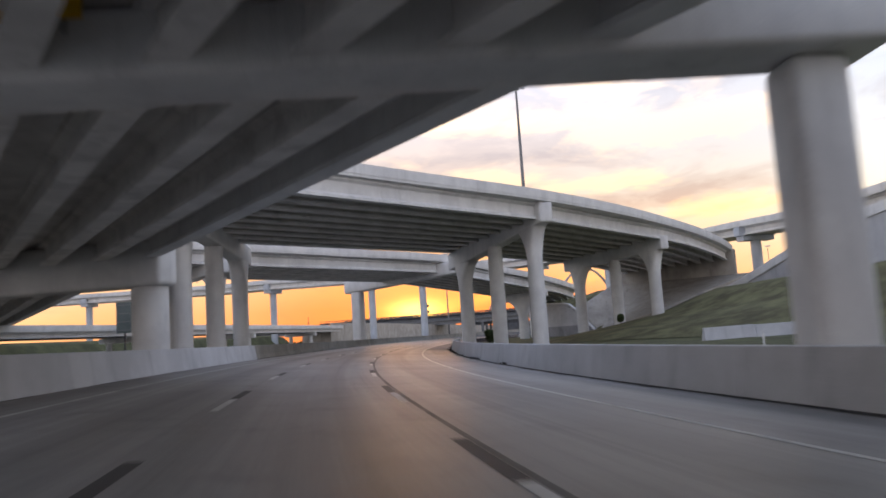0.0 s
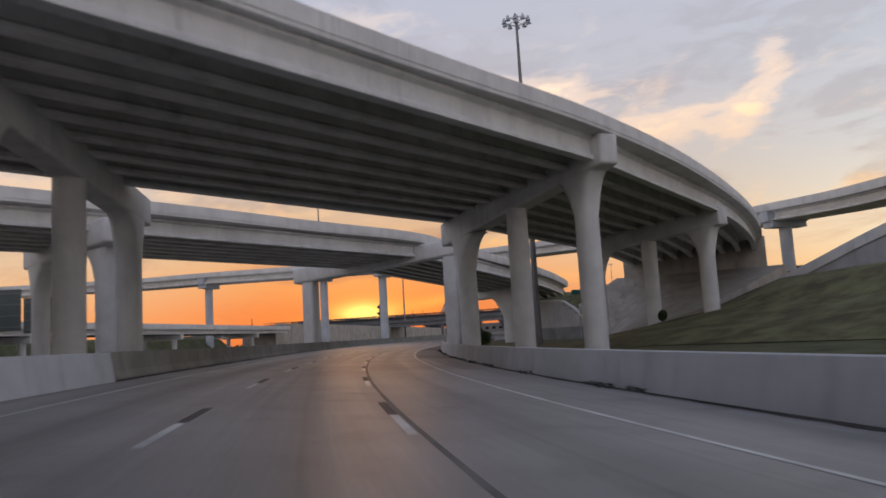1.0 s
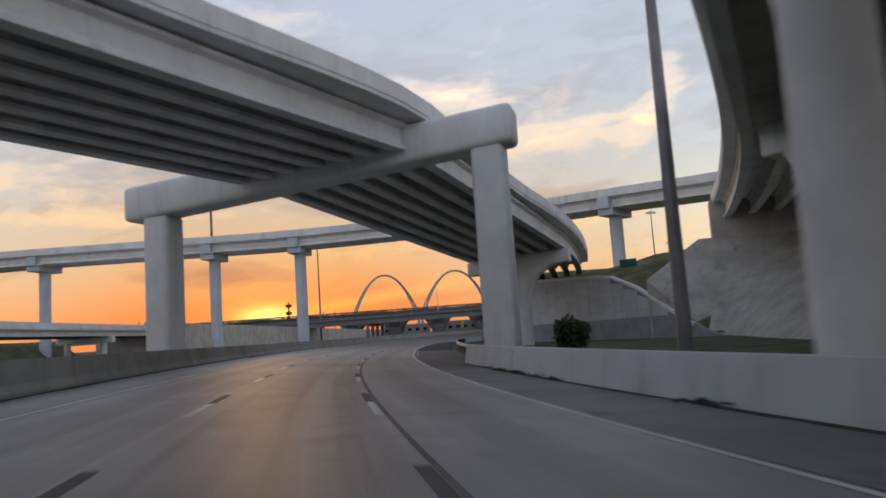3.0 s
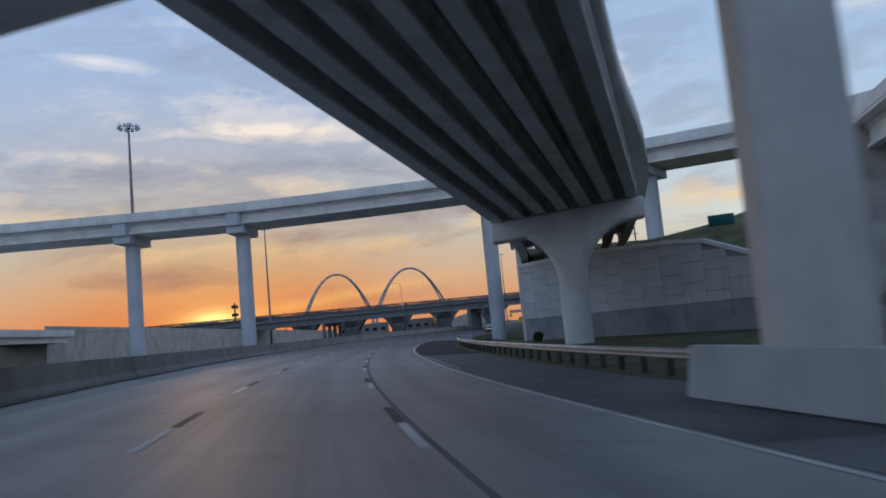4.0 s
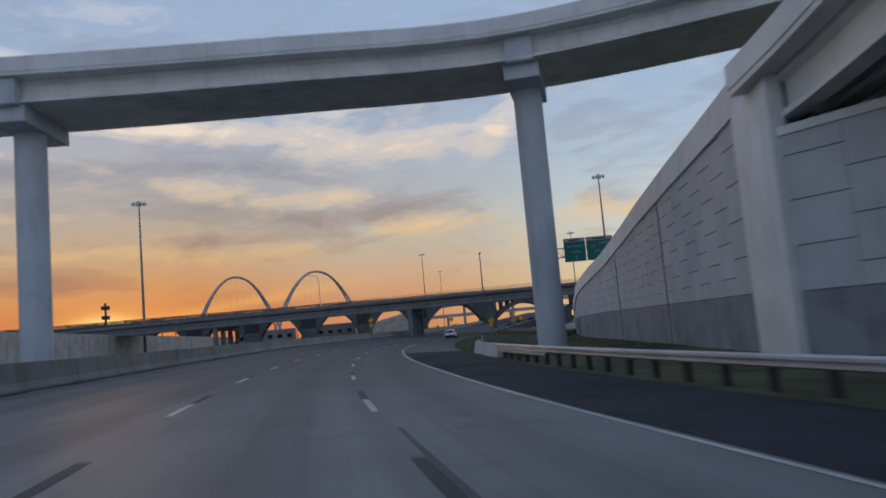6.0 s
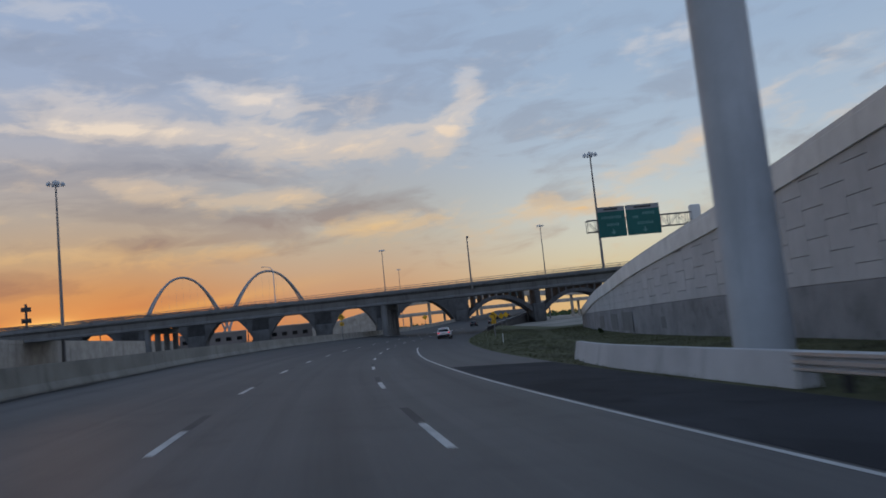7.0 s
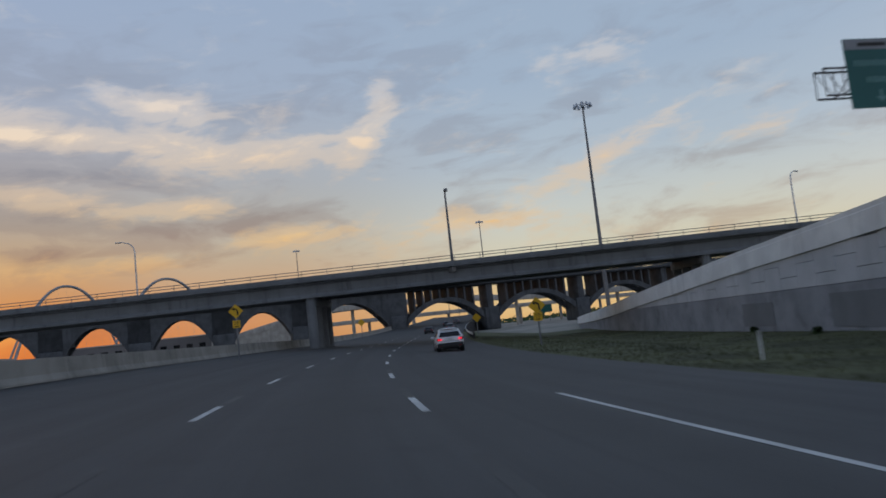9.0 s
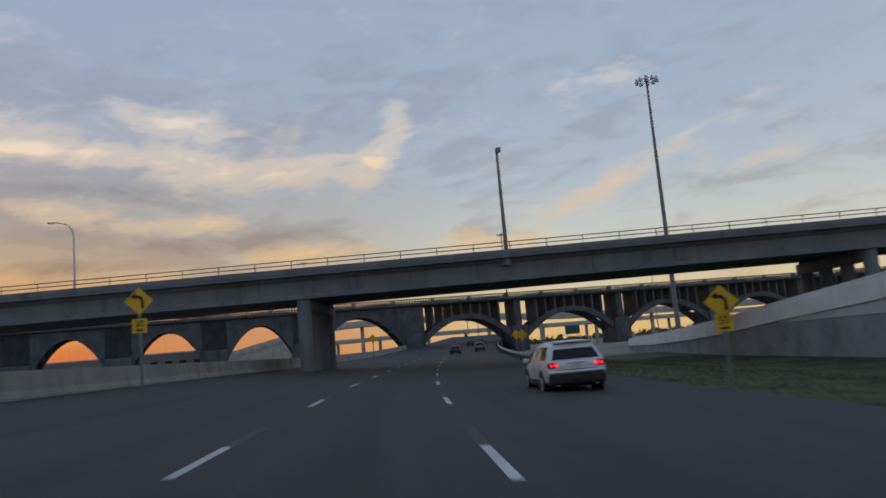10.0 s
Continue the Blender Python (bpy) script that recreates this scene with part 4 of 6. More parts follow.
def grass_tufts():
    rng = random.Random(4)
    verts, faces = [], []

    def blade(p, h):
        a = rng.uniform(0, 6.283)
        w = Vector((math.cos(a), math.sin(a), 0)) * rng.uniform(0.012, 0.025)
        tip = p + Vector((rng.uniform(-0.12, 0.12), rng.uniform(-0.12, 0.12), h))
        k = len(verts)
        verts.extend([p - w, p + w, tip])
        faces.append((k, k + 1, k + 2))

    for _ in range(36000):
        s = rng.uniform(150, 310)
        p = verge_pt(s, rng.uniform(0.01, 1.0))
        blade(p - Vector((0, 0, 0.01)), rng.uniform(0.05, 0.16) * (1.0 + 0.6 * noise.noise((p.x * 0.3, p.y * 0.3, 1.0))))
    return mesh_of(verts, faces, GRASS)


tagged(new("grass_blades", grass_tufts()), "short dull grass blades on the verge", "grass", kind="stuff")

# ---- steel guardrail and the barrier round the tall pier ----
rail = thing("guardrail", "galvanised steel guardrail on posts beside the shoulder", "guardrail", road_pt(100, 8.6), kind="structure")
THRIE = [(0, 0), (-0.08, 0.04), (-0.08, 0.10), (0, 0.15), (-0.08, 0.20), (-0.08, 0.27), (0, 0.32), (-0.08, 0.37), (-0.08, 0.44), (0, 0.48), (0.012, 0.48), (-0.066, 0.44), (-0.066, 0.37), (0.014, 0.32), (-0.066, 0.27), (-0.066, 0.20), (0.014, 0.15), (-0.066, 0.10), (-0.066, 0.04), (0.012, 0)]
WBEAM = [(0, 0), (-0.08, 0.05), (-0.08, 0.11), (0, 0.155), (-0.08, 0.20), (-0.08, 0.26), (0, 0.31), (0.012, 0.31), (-0.066, 0.26), (-0.066, 0.20), (0.014, 0.155), (-0.066, 0.11), (-0.066, 0.05), (0.012, 0)]
for i in range(22):
    s = 64 + 4.0 * i
    piece("rail_beam", sweep(road_path(s, s + 4.02, 8.5, 2.0), THRIE if s > 139 else WBEAM, STEEL, 0, 0.36 if s > 139 else 0.53), rail)
    for k in (0.6, 2.6):
        p = road_pt(s + k, 8.68)
        piece("rail_post", box_mesh((0.14, 0.18, 1.1), DARKST, (p.x, p.y, p.z + 0.28)), rail)
barrier_run("pier_barrier", 152, 171.7, ((152, 8.75), (165, 8.8), (171.7, 9.75)), "pale concrete barrier shielding the tall flyover pier", 0.82, PALEB, SLOPED)
far_rail = thing("far_guardrail", "steel guardrail along the far shoulder beyond the overpass", "guardrail", road_pt(292, 8.6), kind="structure")
for i in range(20):
    s = 292 + 8.0 * i
    piece("rail_beam", sweep(road_path(s, s + 8.02, 8.6, 4.0), WBEAM, STEEL, 0, 0.45), far_rail)
    for k in (1.0, 5.0):
        p = road_pt(s + k, 8.78)
        piece("rail_post", box_mesh((0.14, 0.18, 1.1), DARKST, (p.x, p.y, p.z + 0.22)), far_rail)
# short barrier standing off on the grass
hb = thing("grass_barrier", "short pale concrete barrier standing on the grass", "barrier", (24.2, 61.4, ZF), kind="structure")
for a_, c_ in (((24.2, 61.4), (29.0, 62.2)), ((29.05, 62.2), (34.0, 62.9))):
    piece("barrier_segment", sweep([Vector((*a_, ZF)), Vector((*c_, ZF + 0.05))], SLOPED, PALEB), hb)
# the rising wall of the approach to the high flyover
aw = thing("approach_wall", "pale concrete ramp wall with a parapet rising above the hill", "retaining wall", (56, 100, 4), kind="structure")
ap = smooth_path([(52.5, 127, 5.4), (54.5, 119, 7.6), (56.0, 111.4, 9.8), (56.6, 104, 11.4), (57.6, 93.5, 13.4), (59, 80, 15.0), (58, 50, 16.0), (50, 8, 16.0)], 3.0)
piece("wall", sweep(ap, [(-0.5, -1.2), (0.02, -1.3), (0.02, -17), (-0.5, -17)], WALLM), aw)
piece("parapet", sweep(ap, [(-0.4, -1.35), (0.16, -1.35), (0.22, -1.28), (0.16, -0.25), (0.12, 0), (-0.4, 0)], CONC), aw)

# ---- tall light masts ----


def high_mast(x, y, top, label, base=ZG):
    m = thing("high_mast_light", label, "light mast", (x, y, base), "high mast lights")
    piece("pole", tube([(x, y, base), (x, y, base + (top - base) * 0.5), (x, y, top)], [0.46, 0.33, 0.17], DULL, 12), m)
    ring = [(x + 1.5 * math.cos(a), y + 1.5 * math.sin(a), top - 0.5) for a in [2 * math.pi * j / 20 for j in range(21)]]
    piece("ring", tube(ring, 0.07, STEEL, 6, False), m)
    piece("cap", tube([(x, y, top - 0.7), (x, y, top + 0.4)], [0.4, 0.25], STEEL, 10), m)
    for j in range(4):
        a = math.pi / 4 + math.pi / 2 * j
        piece("spoke", tube([(x, y, top - 0.5), (x + 1.5 * math.cos(a), y + 1.5 * math.sin(a), top - 0.5)], 0.05, STEEL, 6), m)
    for j in range(10):
        a = 2 * math.pi * j / 10
        px, py = x + 1.75 * math.cos(a), y + 1.75 * math.sin(a)
        piece("lamp_head", tube([(px, py, top - 0.1), (px, py, top - 0.35), (px, py, top - 0.85)], [0.12, 0.22, 0.36], STEEL, 10), m)
    return m


for x, y, z in ((21.0, 126.6, 45.0), (-12.7, 263.5, 44.9), (22.0, 397.4, 44.9), (153.2, 358.2, 44.9), (274.2, 548.3, 53.2), (217.7, 646.6, 54.4), (330, 860, 60), (560, 700, 62)):
    high_mast(x, y, z, "tall grey steel light mast with a ring of lamps")


def street_lamp(x, y, z0, z1, dx, dy):
    m = thing("street_lamp", "slim grey street lamp with a curved arm on the overpass", "street lamp", (x, y, z0), "overpass lamps")
    d = Vector((dx, dy, 0)).normalized()
    P = [Vector((x, y, z0)), Vector((x, y, z1 - 1.6)), Vector((x, y, z1 - 0.8)) + d * 0.15, Vector((x, y, z1 - 0.25)) + d * 0.7, Vector((x, y, z1)) + d * 1.6, Vector((x, y, z1)) + d * 2.2]
    piece("pole", tube(P, [0.13, 0.1, 0.09, 0.075, 0.06, 0.05], STEEL, 8), m)
    e = P[-1]
    piece("lamp_head", box_mesh((0.75, 0.32, 0.16), STEEL, (e.x, e.y, e.z - 0.02), 0.05, math.atan2(dy, dx)), m)
    piece("base_plate", box_mesh((0.5, 0.5, 0.3), STEEL, (x, y, z0 + 0.12), 0.03), m)


# ---- sign gantry on the ramp ----
gantry = thing("sign_gantry", "cantilever gantry with two green freeway signs", "road sign", (88.7, 265.4, 3))
g0, g1 = Vector((88.7, 265.4, 0)), Vector((76.0, 271.0, 0))
gd = (g1 - g0).normalized()
gn = Vector((gd.y, -gd.x, 0))                       # towards the traffic
if gn.y > 0:
    gn = -gn
piece("post", box_mesh((1.25, 1.0, 11.2), CONC, (88.7, 265.4, 7.9), 0.2, math.atan2(gd.y, gd.x), 3), gantry)
rods = []
L = (g1 - g0).length
for z in (11.15, 12.6):
    for off in (-0.35, 0.35):
        rods.append(tube([g0 + gn * off + Vector((0, 0, z)), g1 + gn * off + Vector((0, 0, z))], 0.06, DULL, 6))
for rod in rods:
    piece("chord", rod, gantry)
nb = 12
for i in range(nb + 1):
    p = g0 + gd * (L * i / nb)
    for off in (-0.35, 0.35):
        piece("brace", tube([p + gn * off + Vector((0, 0, 11.15)), p + gn * off + Vector((0, 0, 12.6))], 0.035, DULL, 5), gantry)
        if i < nb:
            q = g0 + gd * (L * (i + 1) / nb)
            za, zb = (11.15, 12.6) if i % 2 else (12.6, 11.15)
            piece("brace", tube([p + gn * off + Vector((0, 0, za)), q + gn * off + Vector((0, 0, zb))], 0.03, DULL, 5), gantry)


def flat_on(parent, name, centre, right, up, w, h, depth, mat, label=""):
    """A thin board with its middle at centre, in the plane of right and up."""
    r, u = Vector(right).normalized(), Vector(up).normalized()
    n = r.cross(u)
    c = Vector(centre)
    vs = [c + r * (a * w / 2) + u * (b * h / 2) + n * (q * depth) for q in (0, 1) for a, b in ((-1, -1), (1, -1), (1, 1), (-1, 1))]
    fs = [(3, 2, 1, 0), (4, 5, 6, 7), (0, 1, 5, 4), (1, 2, 6, 5), (2, 3, 7, 6), (3, 0, 4, 7)]
    return piece(name, mesh_of(vs, fs, mat), parent, label)


UP = Vector((0, 0, 1))
sr = -gd                                           # to the right as the traffic sees it
for k, (c, w) in enumerate(((g0 + gd * 6.85, 4.25), (g0 + gd * 10.85, 3.45))):
    face = c + gn * 0.46
    flat_on(gantry, "sign_panel", face + UP * 12.2, sr, UP, w, 3.75, 0.06, GREEN, "green sign panel")
    panel = face + gn * 0.065
    flat_on(gantry, "sign_strip", panel + UP * 13.76, sr, UP, w - 0.1, 0.55, 0.012, STRIP, "grey exit strip")
    flat_on(gantry, "sign_bar", panel + gn * 0.014 + UP * 13.76, sr, UP, w * 0.5, 0.2, 0.004, BLACK)
    if k:
        bars = ((12.75, 0.80, 0.36, 0), (11.85, 0.5, 0.36, 0.1))
    else:
        bars = ((12.95, 0.42, 0.40, 0.7), (12.55, 0.18, 0.32, -1.0), (11.75, 0.55, 0.38, 0.2))
    for z, f, h, o in bars:
        n = max(3, int(f * w / 0.26))
        for i in range(n):
            flat_on(gantry, "sign_bar", panel + sr * (o + (i - (n - 1) / 2) * 0.26) + UP * z, sr, UP, 0.15, h * (0.8 + 0.2 * ((i * 7) % 3) / 2), 0.006, LEGEND)
    flat_on(gantry, "arrow_shaft", panel + sr * 0.1 + UP * 11.05, sr, UP, 0.14, 0.5, 0.008, LEGEND)
    tip = panel + sr * 0.1 + UP * 10.62 + gn * 0.004
    piece("arrow_head", mesh_of([tip, tip + sr * 0.32 + UP * 0.32, tip - sr * 0.32 + UP * 0.32], [(0, 1, 2)], LEGEND), gantry)

# ---- yellow curve signs with a speed plate ----


def letters(name, text, size, mat, parent, m):
    cu = bpy.data.curves.new(name, "FONT")
    cu.body, cu.size, cu.align_x, cu.align_y, cu.extrude = text, size, "CENTER", "CENTER", 0.004
    ob = bpy.data.objects.new("letters_source", cu)
    me = bpy.data.meshes.new_from_object(ob)
    bpy.data.objects.remove(ob)
    me.materials.clear()
    me.materials.append(mat)
    me.transform(m)
    return piece(name, me, parent)


def curve_sign(x, y, zc, zp, z0, face, side, label):
    """Diamond with a bent arrow above a square plate. face: the way it looks; side: the diamond's side."""
    sgn = thing("curve_sign", label, "road sign", (x, y, z0), "yellow curve signs")
    n = Vector((face[0], face[1], 0)).normalized()
    r = Vector((-n.y, n.x, 0))
    c = Vector((x, y, zc))
    d1_, d2_ = (r + UP).normalized(), (UP - r).normalized()
    flat_on(sgn, "diamond_plate", c + n * 0.06, d1_, d2_, side, side, 0.02, YELLOW)
    piece("post", box_mesh((0.1, 0.1, zc - z0 + 0.2), DULL, (x, y, (zc + z0) / 2 + 0.1)), sgn)
    k = side
    pts = [(0.18, -0.38), (0.18, -0.05), (0.12, 0.12), (-0.02, 0.22), (-0.16, 0.24)]
    w = 0.07
    vs, fs = [], []
    for i, (a, b) in enumerate(pts):
        q = pts[min(i + 1, len(pts) - 1)]
        pr = pts[max(i - 1, 0)]
        dx, dy = q[0] - pr[0], q[1] - pr[1]
        m = math.hypot(dx, dy)
        for sg in (-1, 1):
            vs.append(c + n * 0.09 + (r * (a - sg * w * dy / m) + UP * (b + sg * w * dx / m)) * k)
    for i in range(len(pts) - 1):
        fs.append((2 * i, 2 * i + 1, 2 * i + 3, 2 * i + 2))
    piece("bent_arrow", mesh_of(vs, fs, BLACK), sgn)
    t = [(-0.40, 0.24), (-0.14, 0.06), (-0.14, 0.42)]
    piece("arrow_tip", mesh_of([c + n * 0.09 + (r * a + UP * b) * k for a, b in t], [(0, 1, 2)], BLACK), sgn)
    pc = Vector((x, y, zp))
    ps = side * 0.72
    flat_on(sgn, "speed_plate", pc + n * 0.06, r, UP, ps, ps, 0.02, YELLOW)
    m = Matrix.Translation(pc + n * 0.092 + UP * ps * 0.13) @ Matrix((r, UP, n)).transposed().to_4x4()
    letters("speed_figures", "50", ps * 0.62, BLACK, sgn, m)
    flat_on(sgn, "plate_bar", pc + n * 0.083 - UP * ps * 0.3, r, UP, ps * 0.5, ps * 0.13, 0.006, BLACK)


curve_sign(76.5, 295.4, 2.35, 1.5, ZF - 1.0, (-0.70, -0.71), 0.95, "yellow diamond curve sign above a 50 speed plate on the verge")
curve_sign(57.5, 308.9, 4.45, 3.45, 0.6, (-0.45, -0.9), 0.8, "yellow diamond curve sign above a speed plate at the median")

def small_sign(x, y, z, side, z0, label):
    """A plain yellow diamond on a post."""
    sgn = thing("warning_sign", label, "road sign", (x, y, z0), "small yellow signs")
    flat_on(sgn, "diamond_plate", (x, y, z), (0.6, -0.36, 0.7), (-0.6, 0.36, 0.7), side, side, 0.03, YELLOW)
    piece("post", box_mesh((0.1, 0.1, z - z0), DULL, (x + 0.08, y + 0.12, (z + z0) / 2)), sgn)


for s_, u_, up in ((352, -13.2, 3.4), (322, 10.5, 2.6), (338, 10.8, 2.6)):
    p = road_pt(s_, u_)
    small_sign(p.x, p.y, p.z + up, 1.1, p.z - 0.8, "small yellow diamond warning sign beyond the overpass")

# ---- end overpass with railing ----
over = thing("road_overpass", "weathered concrete road overpass with steel railings, darkened for shade", "bridge", (85, 340, ZG))
do = Vector((0.815, -0.58, 0)).normalized()
ro = Vector((do.y, -do.x, 0))
po = Vector((90, 329, 7.1))
patho = [po + do * s - ro * 7.2 for s in (-400, -260, -120, -60, 0, 60, 120, 260)]
bridge_deck(over, patho, 15.4, 7, depth=1.95, over=0.7, gmat=WORN_SHADE, high=0.45, cmat=WORN_SHADE, bank=-0.022)
for side_ in (-7.5, 7.5):
    lift = -0.022 * side_
    for z in (9.95, 10.3):
        piece("rail_bar", tube([p + ro * side_ * 1.0 + Vector((0, 0, z - 6.95 + lift)) for p in patho], 0.045, DULL, 6), over)
    for i in range(90):
        p = po + do * (-160 + 3.2 * i) - ro * 7.2 + ro * side_
        piece("rail_post", box_mesh((0.06, 0.06, 0.95), DULL, (p.x, p.y, 10.0 + lift)), over)
for s in (-116, -66, -15.4, 34.8, 86):
    c = po + do * s - ro * 7.2
    ang = math.atan2(do.y, do.x)
    piece("bent_cap", box_mesh((1.3, 13.0, 1.1), WORN_SHADE, (c.x - ro.x * 0.6, c.y - ro.y * 0.6, 6.5), 0.15, ang), over)
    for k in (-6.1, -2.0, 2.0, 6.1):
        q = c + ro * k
        piece("column", tube([(q.x, q.y, ZG), (q.x, q.y, 7.3)], 0.62, WORN_SHADE, 20), over)
street_lamp(63.7, 365.4, 9.0, 18.7, -0.8, 0.3)
street_lamp(136.2, 306.7, 9.0, 17.75, 0.9, 0.1)
cctv = thing("camera_pole", "slim dark steel pole with a small camera head", "pole", (92.4, 327.4, 8.6))
piece("pole", tube([(92.4, 327.4, 8.4), (92.4, 327.4, 18.5)], [0.2, 0.11], DULL, 8), cctv)
piece("base_bracket", box_mesh((0.6, 0.9, 0.9), DULL, (92.4, 327.6, 8.7), 0.05), cctv)
piece("camera_head", box_mesh((0.35, 0.5, 0.45), DULL, (92.4, 327.2, 18.6), 0.08), cctv)

# ---- old arched viaduct ----
via = thing("arch_viaduct", "old weathered concrete arch viaduct with a balustrade", "bridge", (162, 463, ZG))
vd = Vector((0.945, -0.327, 0)).normalized()
vn = Vector((vd.y, -vd.x, 0))
v0 = Vector((162, 463, 0))
VW = 9.0


def via_pt(t, off=0.0, z=0.0):
    p = v0 + vd * t + vn * off
    return Vector((p.x, p.y, z))


def arch_rib(t0, t1, z0, z1, thick, off, width, mat):
    """A segmental arch between two piers."""
    n, vs, fs = 18, [], []
    for i in range(n + 1):
        q = i / n
        t = t0 + (t1 - t0) * q
        h = z0 + (z1 - z0) * (1 - (2 * q - 1) ** 2)
        th = thick * (1 + 0.7 * abs(2 * q - 1))
        for o in (off - width / 2, off + width / 2):
            vs += [via_pt(t, o, h), via_pt(t, o, h + th)]
    for i in range(n):
        a, b = 4 * i, 4 * i + 4
        fs += [(a, b, b + 1, a + 1), (a + 2, a + 3, b + 3, b + 2), (a, a + 2, b + 2, b), (a + 1, b + 1, b + 3, a + 3)]
    fs += [(0, 1, 3, 2), (4 * n, 4 * n + 2, 4 * n + 3, 4 * n + 1)]
    return mesh_of(vs, fs, mat)


ang = math.atan2(vd.y, vd.x)
piers_t = [-26.4 - 23.5 * i for i in range(8, 0, -1)] + [-26.4, 4.0, 35.8, 69.2, 102.5, 136, 169, 202]
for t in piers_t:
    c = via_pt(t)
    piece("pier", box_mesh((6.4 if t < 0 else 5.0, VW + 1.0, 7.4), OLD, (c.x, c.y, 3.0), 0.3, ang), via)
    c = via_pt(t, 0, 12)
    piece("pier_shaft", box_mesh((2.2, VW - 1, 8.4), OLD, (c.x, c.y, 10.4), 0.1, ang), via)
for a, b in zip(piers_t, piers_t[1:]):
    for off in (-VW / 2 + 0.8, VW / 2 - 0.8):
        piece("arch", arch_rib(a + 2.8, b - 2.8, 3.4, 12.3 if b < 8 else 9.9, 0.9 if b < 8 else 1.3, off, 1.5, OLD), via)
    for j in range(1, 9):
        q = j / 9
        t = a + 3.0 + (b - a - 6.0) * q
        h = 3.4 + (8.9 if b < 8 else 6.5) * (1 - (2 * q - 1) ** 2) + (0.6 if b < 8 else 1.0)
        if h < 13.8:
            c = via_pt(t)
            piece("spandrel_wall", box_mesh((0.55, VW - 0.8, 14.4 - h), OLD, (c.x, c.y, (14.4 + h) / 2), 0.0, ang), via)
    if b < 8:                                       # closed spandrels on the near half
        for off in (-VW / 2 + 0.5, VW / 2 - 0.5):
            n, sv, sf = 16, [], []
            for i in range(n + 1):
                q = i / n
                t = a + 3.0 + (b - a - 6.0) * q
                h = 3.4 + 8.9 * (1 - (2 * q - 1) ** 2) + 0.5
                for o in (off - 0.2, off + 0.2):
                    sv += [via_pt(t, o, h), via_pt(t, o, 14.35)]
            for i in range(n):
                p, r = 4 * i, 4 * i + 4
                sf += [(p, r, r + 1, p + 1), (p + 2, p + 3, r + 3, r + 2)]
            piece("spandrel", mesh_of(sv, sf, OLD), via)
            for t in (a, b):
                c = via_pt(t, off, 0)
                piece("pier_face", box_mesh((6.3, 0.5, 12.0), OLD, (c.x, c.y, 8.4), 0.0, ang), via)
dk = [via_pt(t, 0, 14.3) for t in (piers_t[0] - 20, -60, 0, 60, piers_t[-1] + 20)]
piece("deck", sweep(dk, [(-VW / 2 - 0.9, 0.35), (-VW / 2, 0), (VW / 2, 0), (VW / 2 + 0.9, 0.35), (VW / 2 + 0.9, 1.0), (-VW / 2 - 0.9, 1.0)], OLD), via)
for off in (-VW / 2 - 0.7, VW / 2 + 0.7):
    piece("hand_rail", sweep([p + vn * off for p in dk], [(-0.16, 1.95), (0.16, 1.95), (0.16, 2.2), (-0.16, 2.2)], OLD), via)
balvs, balfs = [], []
t = piers_t[0]
while t < piers_t[-1]:
    for off in (-VW / 2 - 0.7, VW / 2 + 0.7):
        wide = 0.45 if int((t - piers_t[0]) / 0.8 + 0.5) % 14 == 0 else 0.17
        k = len(balvs)
        for z in (15.25, 16.3):
            for a, b in ((-wide, -0.12), (wide, -0.12), (wide, 0.12), (-wide, 0.12)):
                balvs.append(via_pt(t + a, off + b, z))
        balfs += [(k + q, k + (q + 1) % 4, k + 4 + (q + 1) % 4, k + 4 + q) for q in range(4)]
    t += 0.8
bal = piece("balustrade", mesh_of(balvs, balfs, OLD), via)
bal["kind"] = "stuff"

# ---- a farther low overpass seen through the arches ----
far_over = thing("far_overpass", "distant grey ramp bridge falling behind the viaduct", "bridge", (246, 542, ZG))
fd = Vector((0.86, -0.51, 0)).normalized()
fp = smooth_path([(138, 598, 2.6), (156, 592, 5.6), (176, 582, 10.4), (200, 570, 14.2), (246, 542, 13.4), (278, 517, 10.4), (330, 478, 9.0), (400, 430, 9.0)], 8)
piece("deck", sweep(fp, [(-5, 0), (5, 0), (5, 1.5), (4.8, 2.5), (-4.8, 2.5), (-5, 1.5)], CONC_B), far_over)
for p in fp[8::3]:
    piece("column", tube([(p.x, p.y, ZG), (p.x, p.y, p.z + 0.1)], 0.8, CONC_B, 10), far_over)
piece("ramp_wall", sweep(fp[:6], [(-4.6, -13), (4.6, -13), (4.6, 0.02), (-4.6, 0.02)], CONC_B), far_over)
low_over = thing("low_overpass", "distant low grey overpass on many columns", "bridge", (225, 600, ZG))
lo_p = smooth_path([(206, 611, 8.4), (225, 600, 8.6), (262, 580, 8.6), (340, 535, 7.6), (430, 480, 7.0)], 10)
piece("deck", sweep(lo_p, [(-5, 0), (5, 0), (5, 1.1), (4.8, 1.9), (-4.8, 1.9), (-5, 1.1)], CONC_B), low_over)
for p in lo_p[1::2]:
    piece("column", tube([(p.x, p.y, ZG), (p.x, p.y, p.z + 0.1)], 0.75, CONC_B, 10), low_over)
fwd = Vector((fd.y, -fd.x, 0))
for k, (s, z) in enumerate(((1.2, 14.5), (43.8, 5.3))):
    sg = thing("green_sign", "distant green freeway sign", "road sign", (0, 0, 9), "distant signs")
    c = Vector((246, 542, 0)) + fd * s + fwd * 6.4
    flat_on(sg, "sign_panel", c + UP * z, -fd if (-fd).cross(UP).y < 0 else fd, UP, 6.4, 3.6, 0.1, GREEN)
    for q in (-2.2, 2.2):
        piece("post", box_mesh((0.2, 0.2, z + 1 - ZG), DULL, (c.x + fd.x * q, c.y + fd.y * q + 0.35, (z + 1 + ZG) / 2)), sg)

# ---- great steel arches on the horizon ----


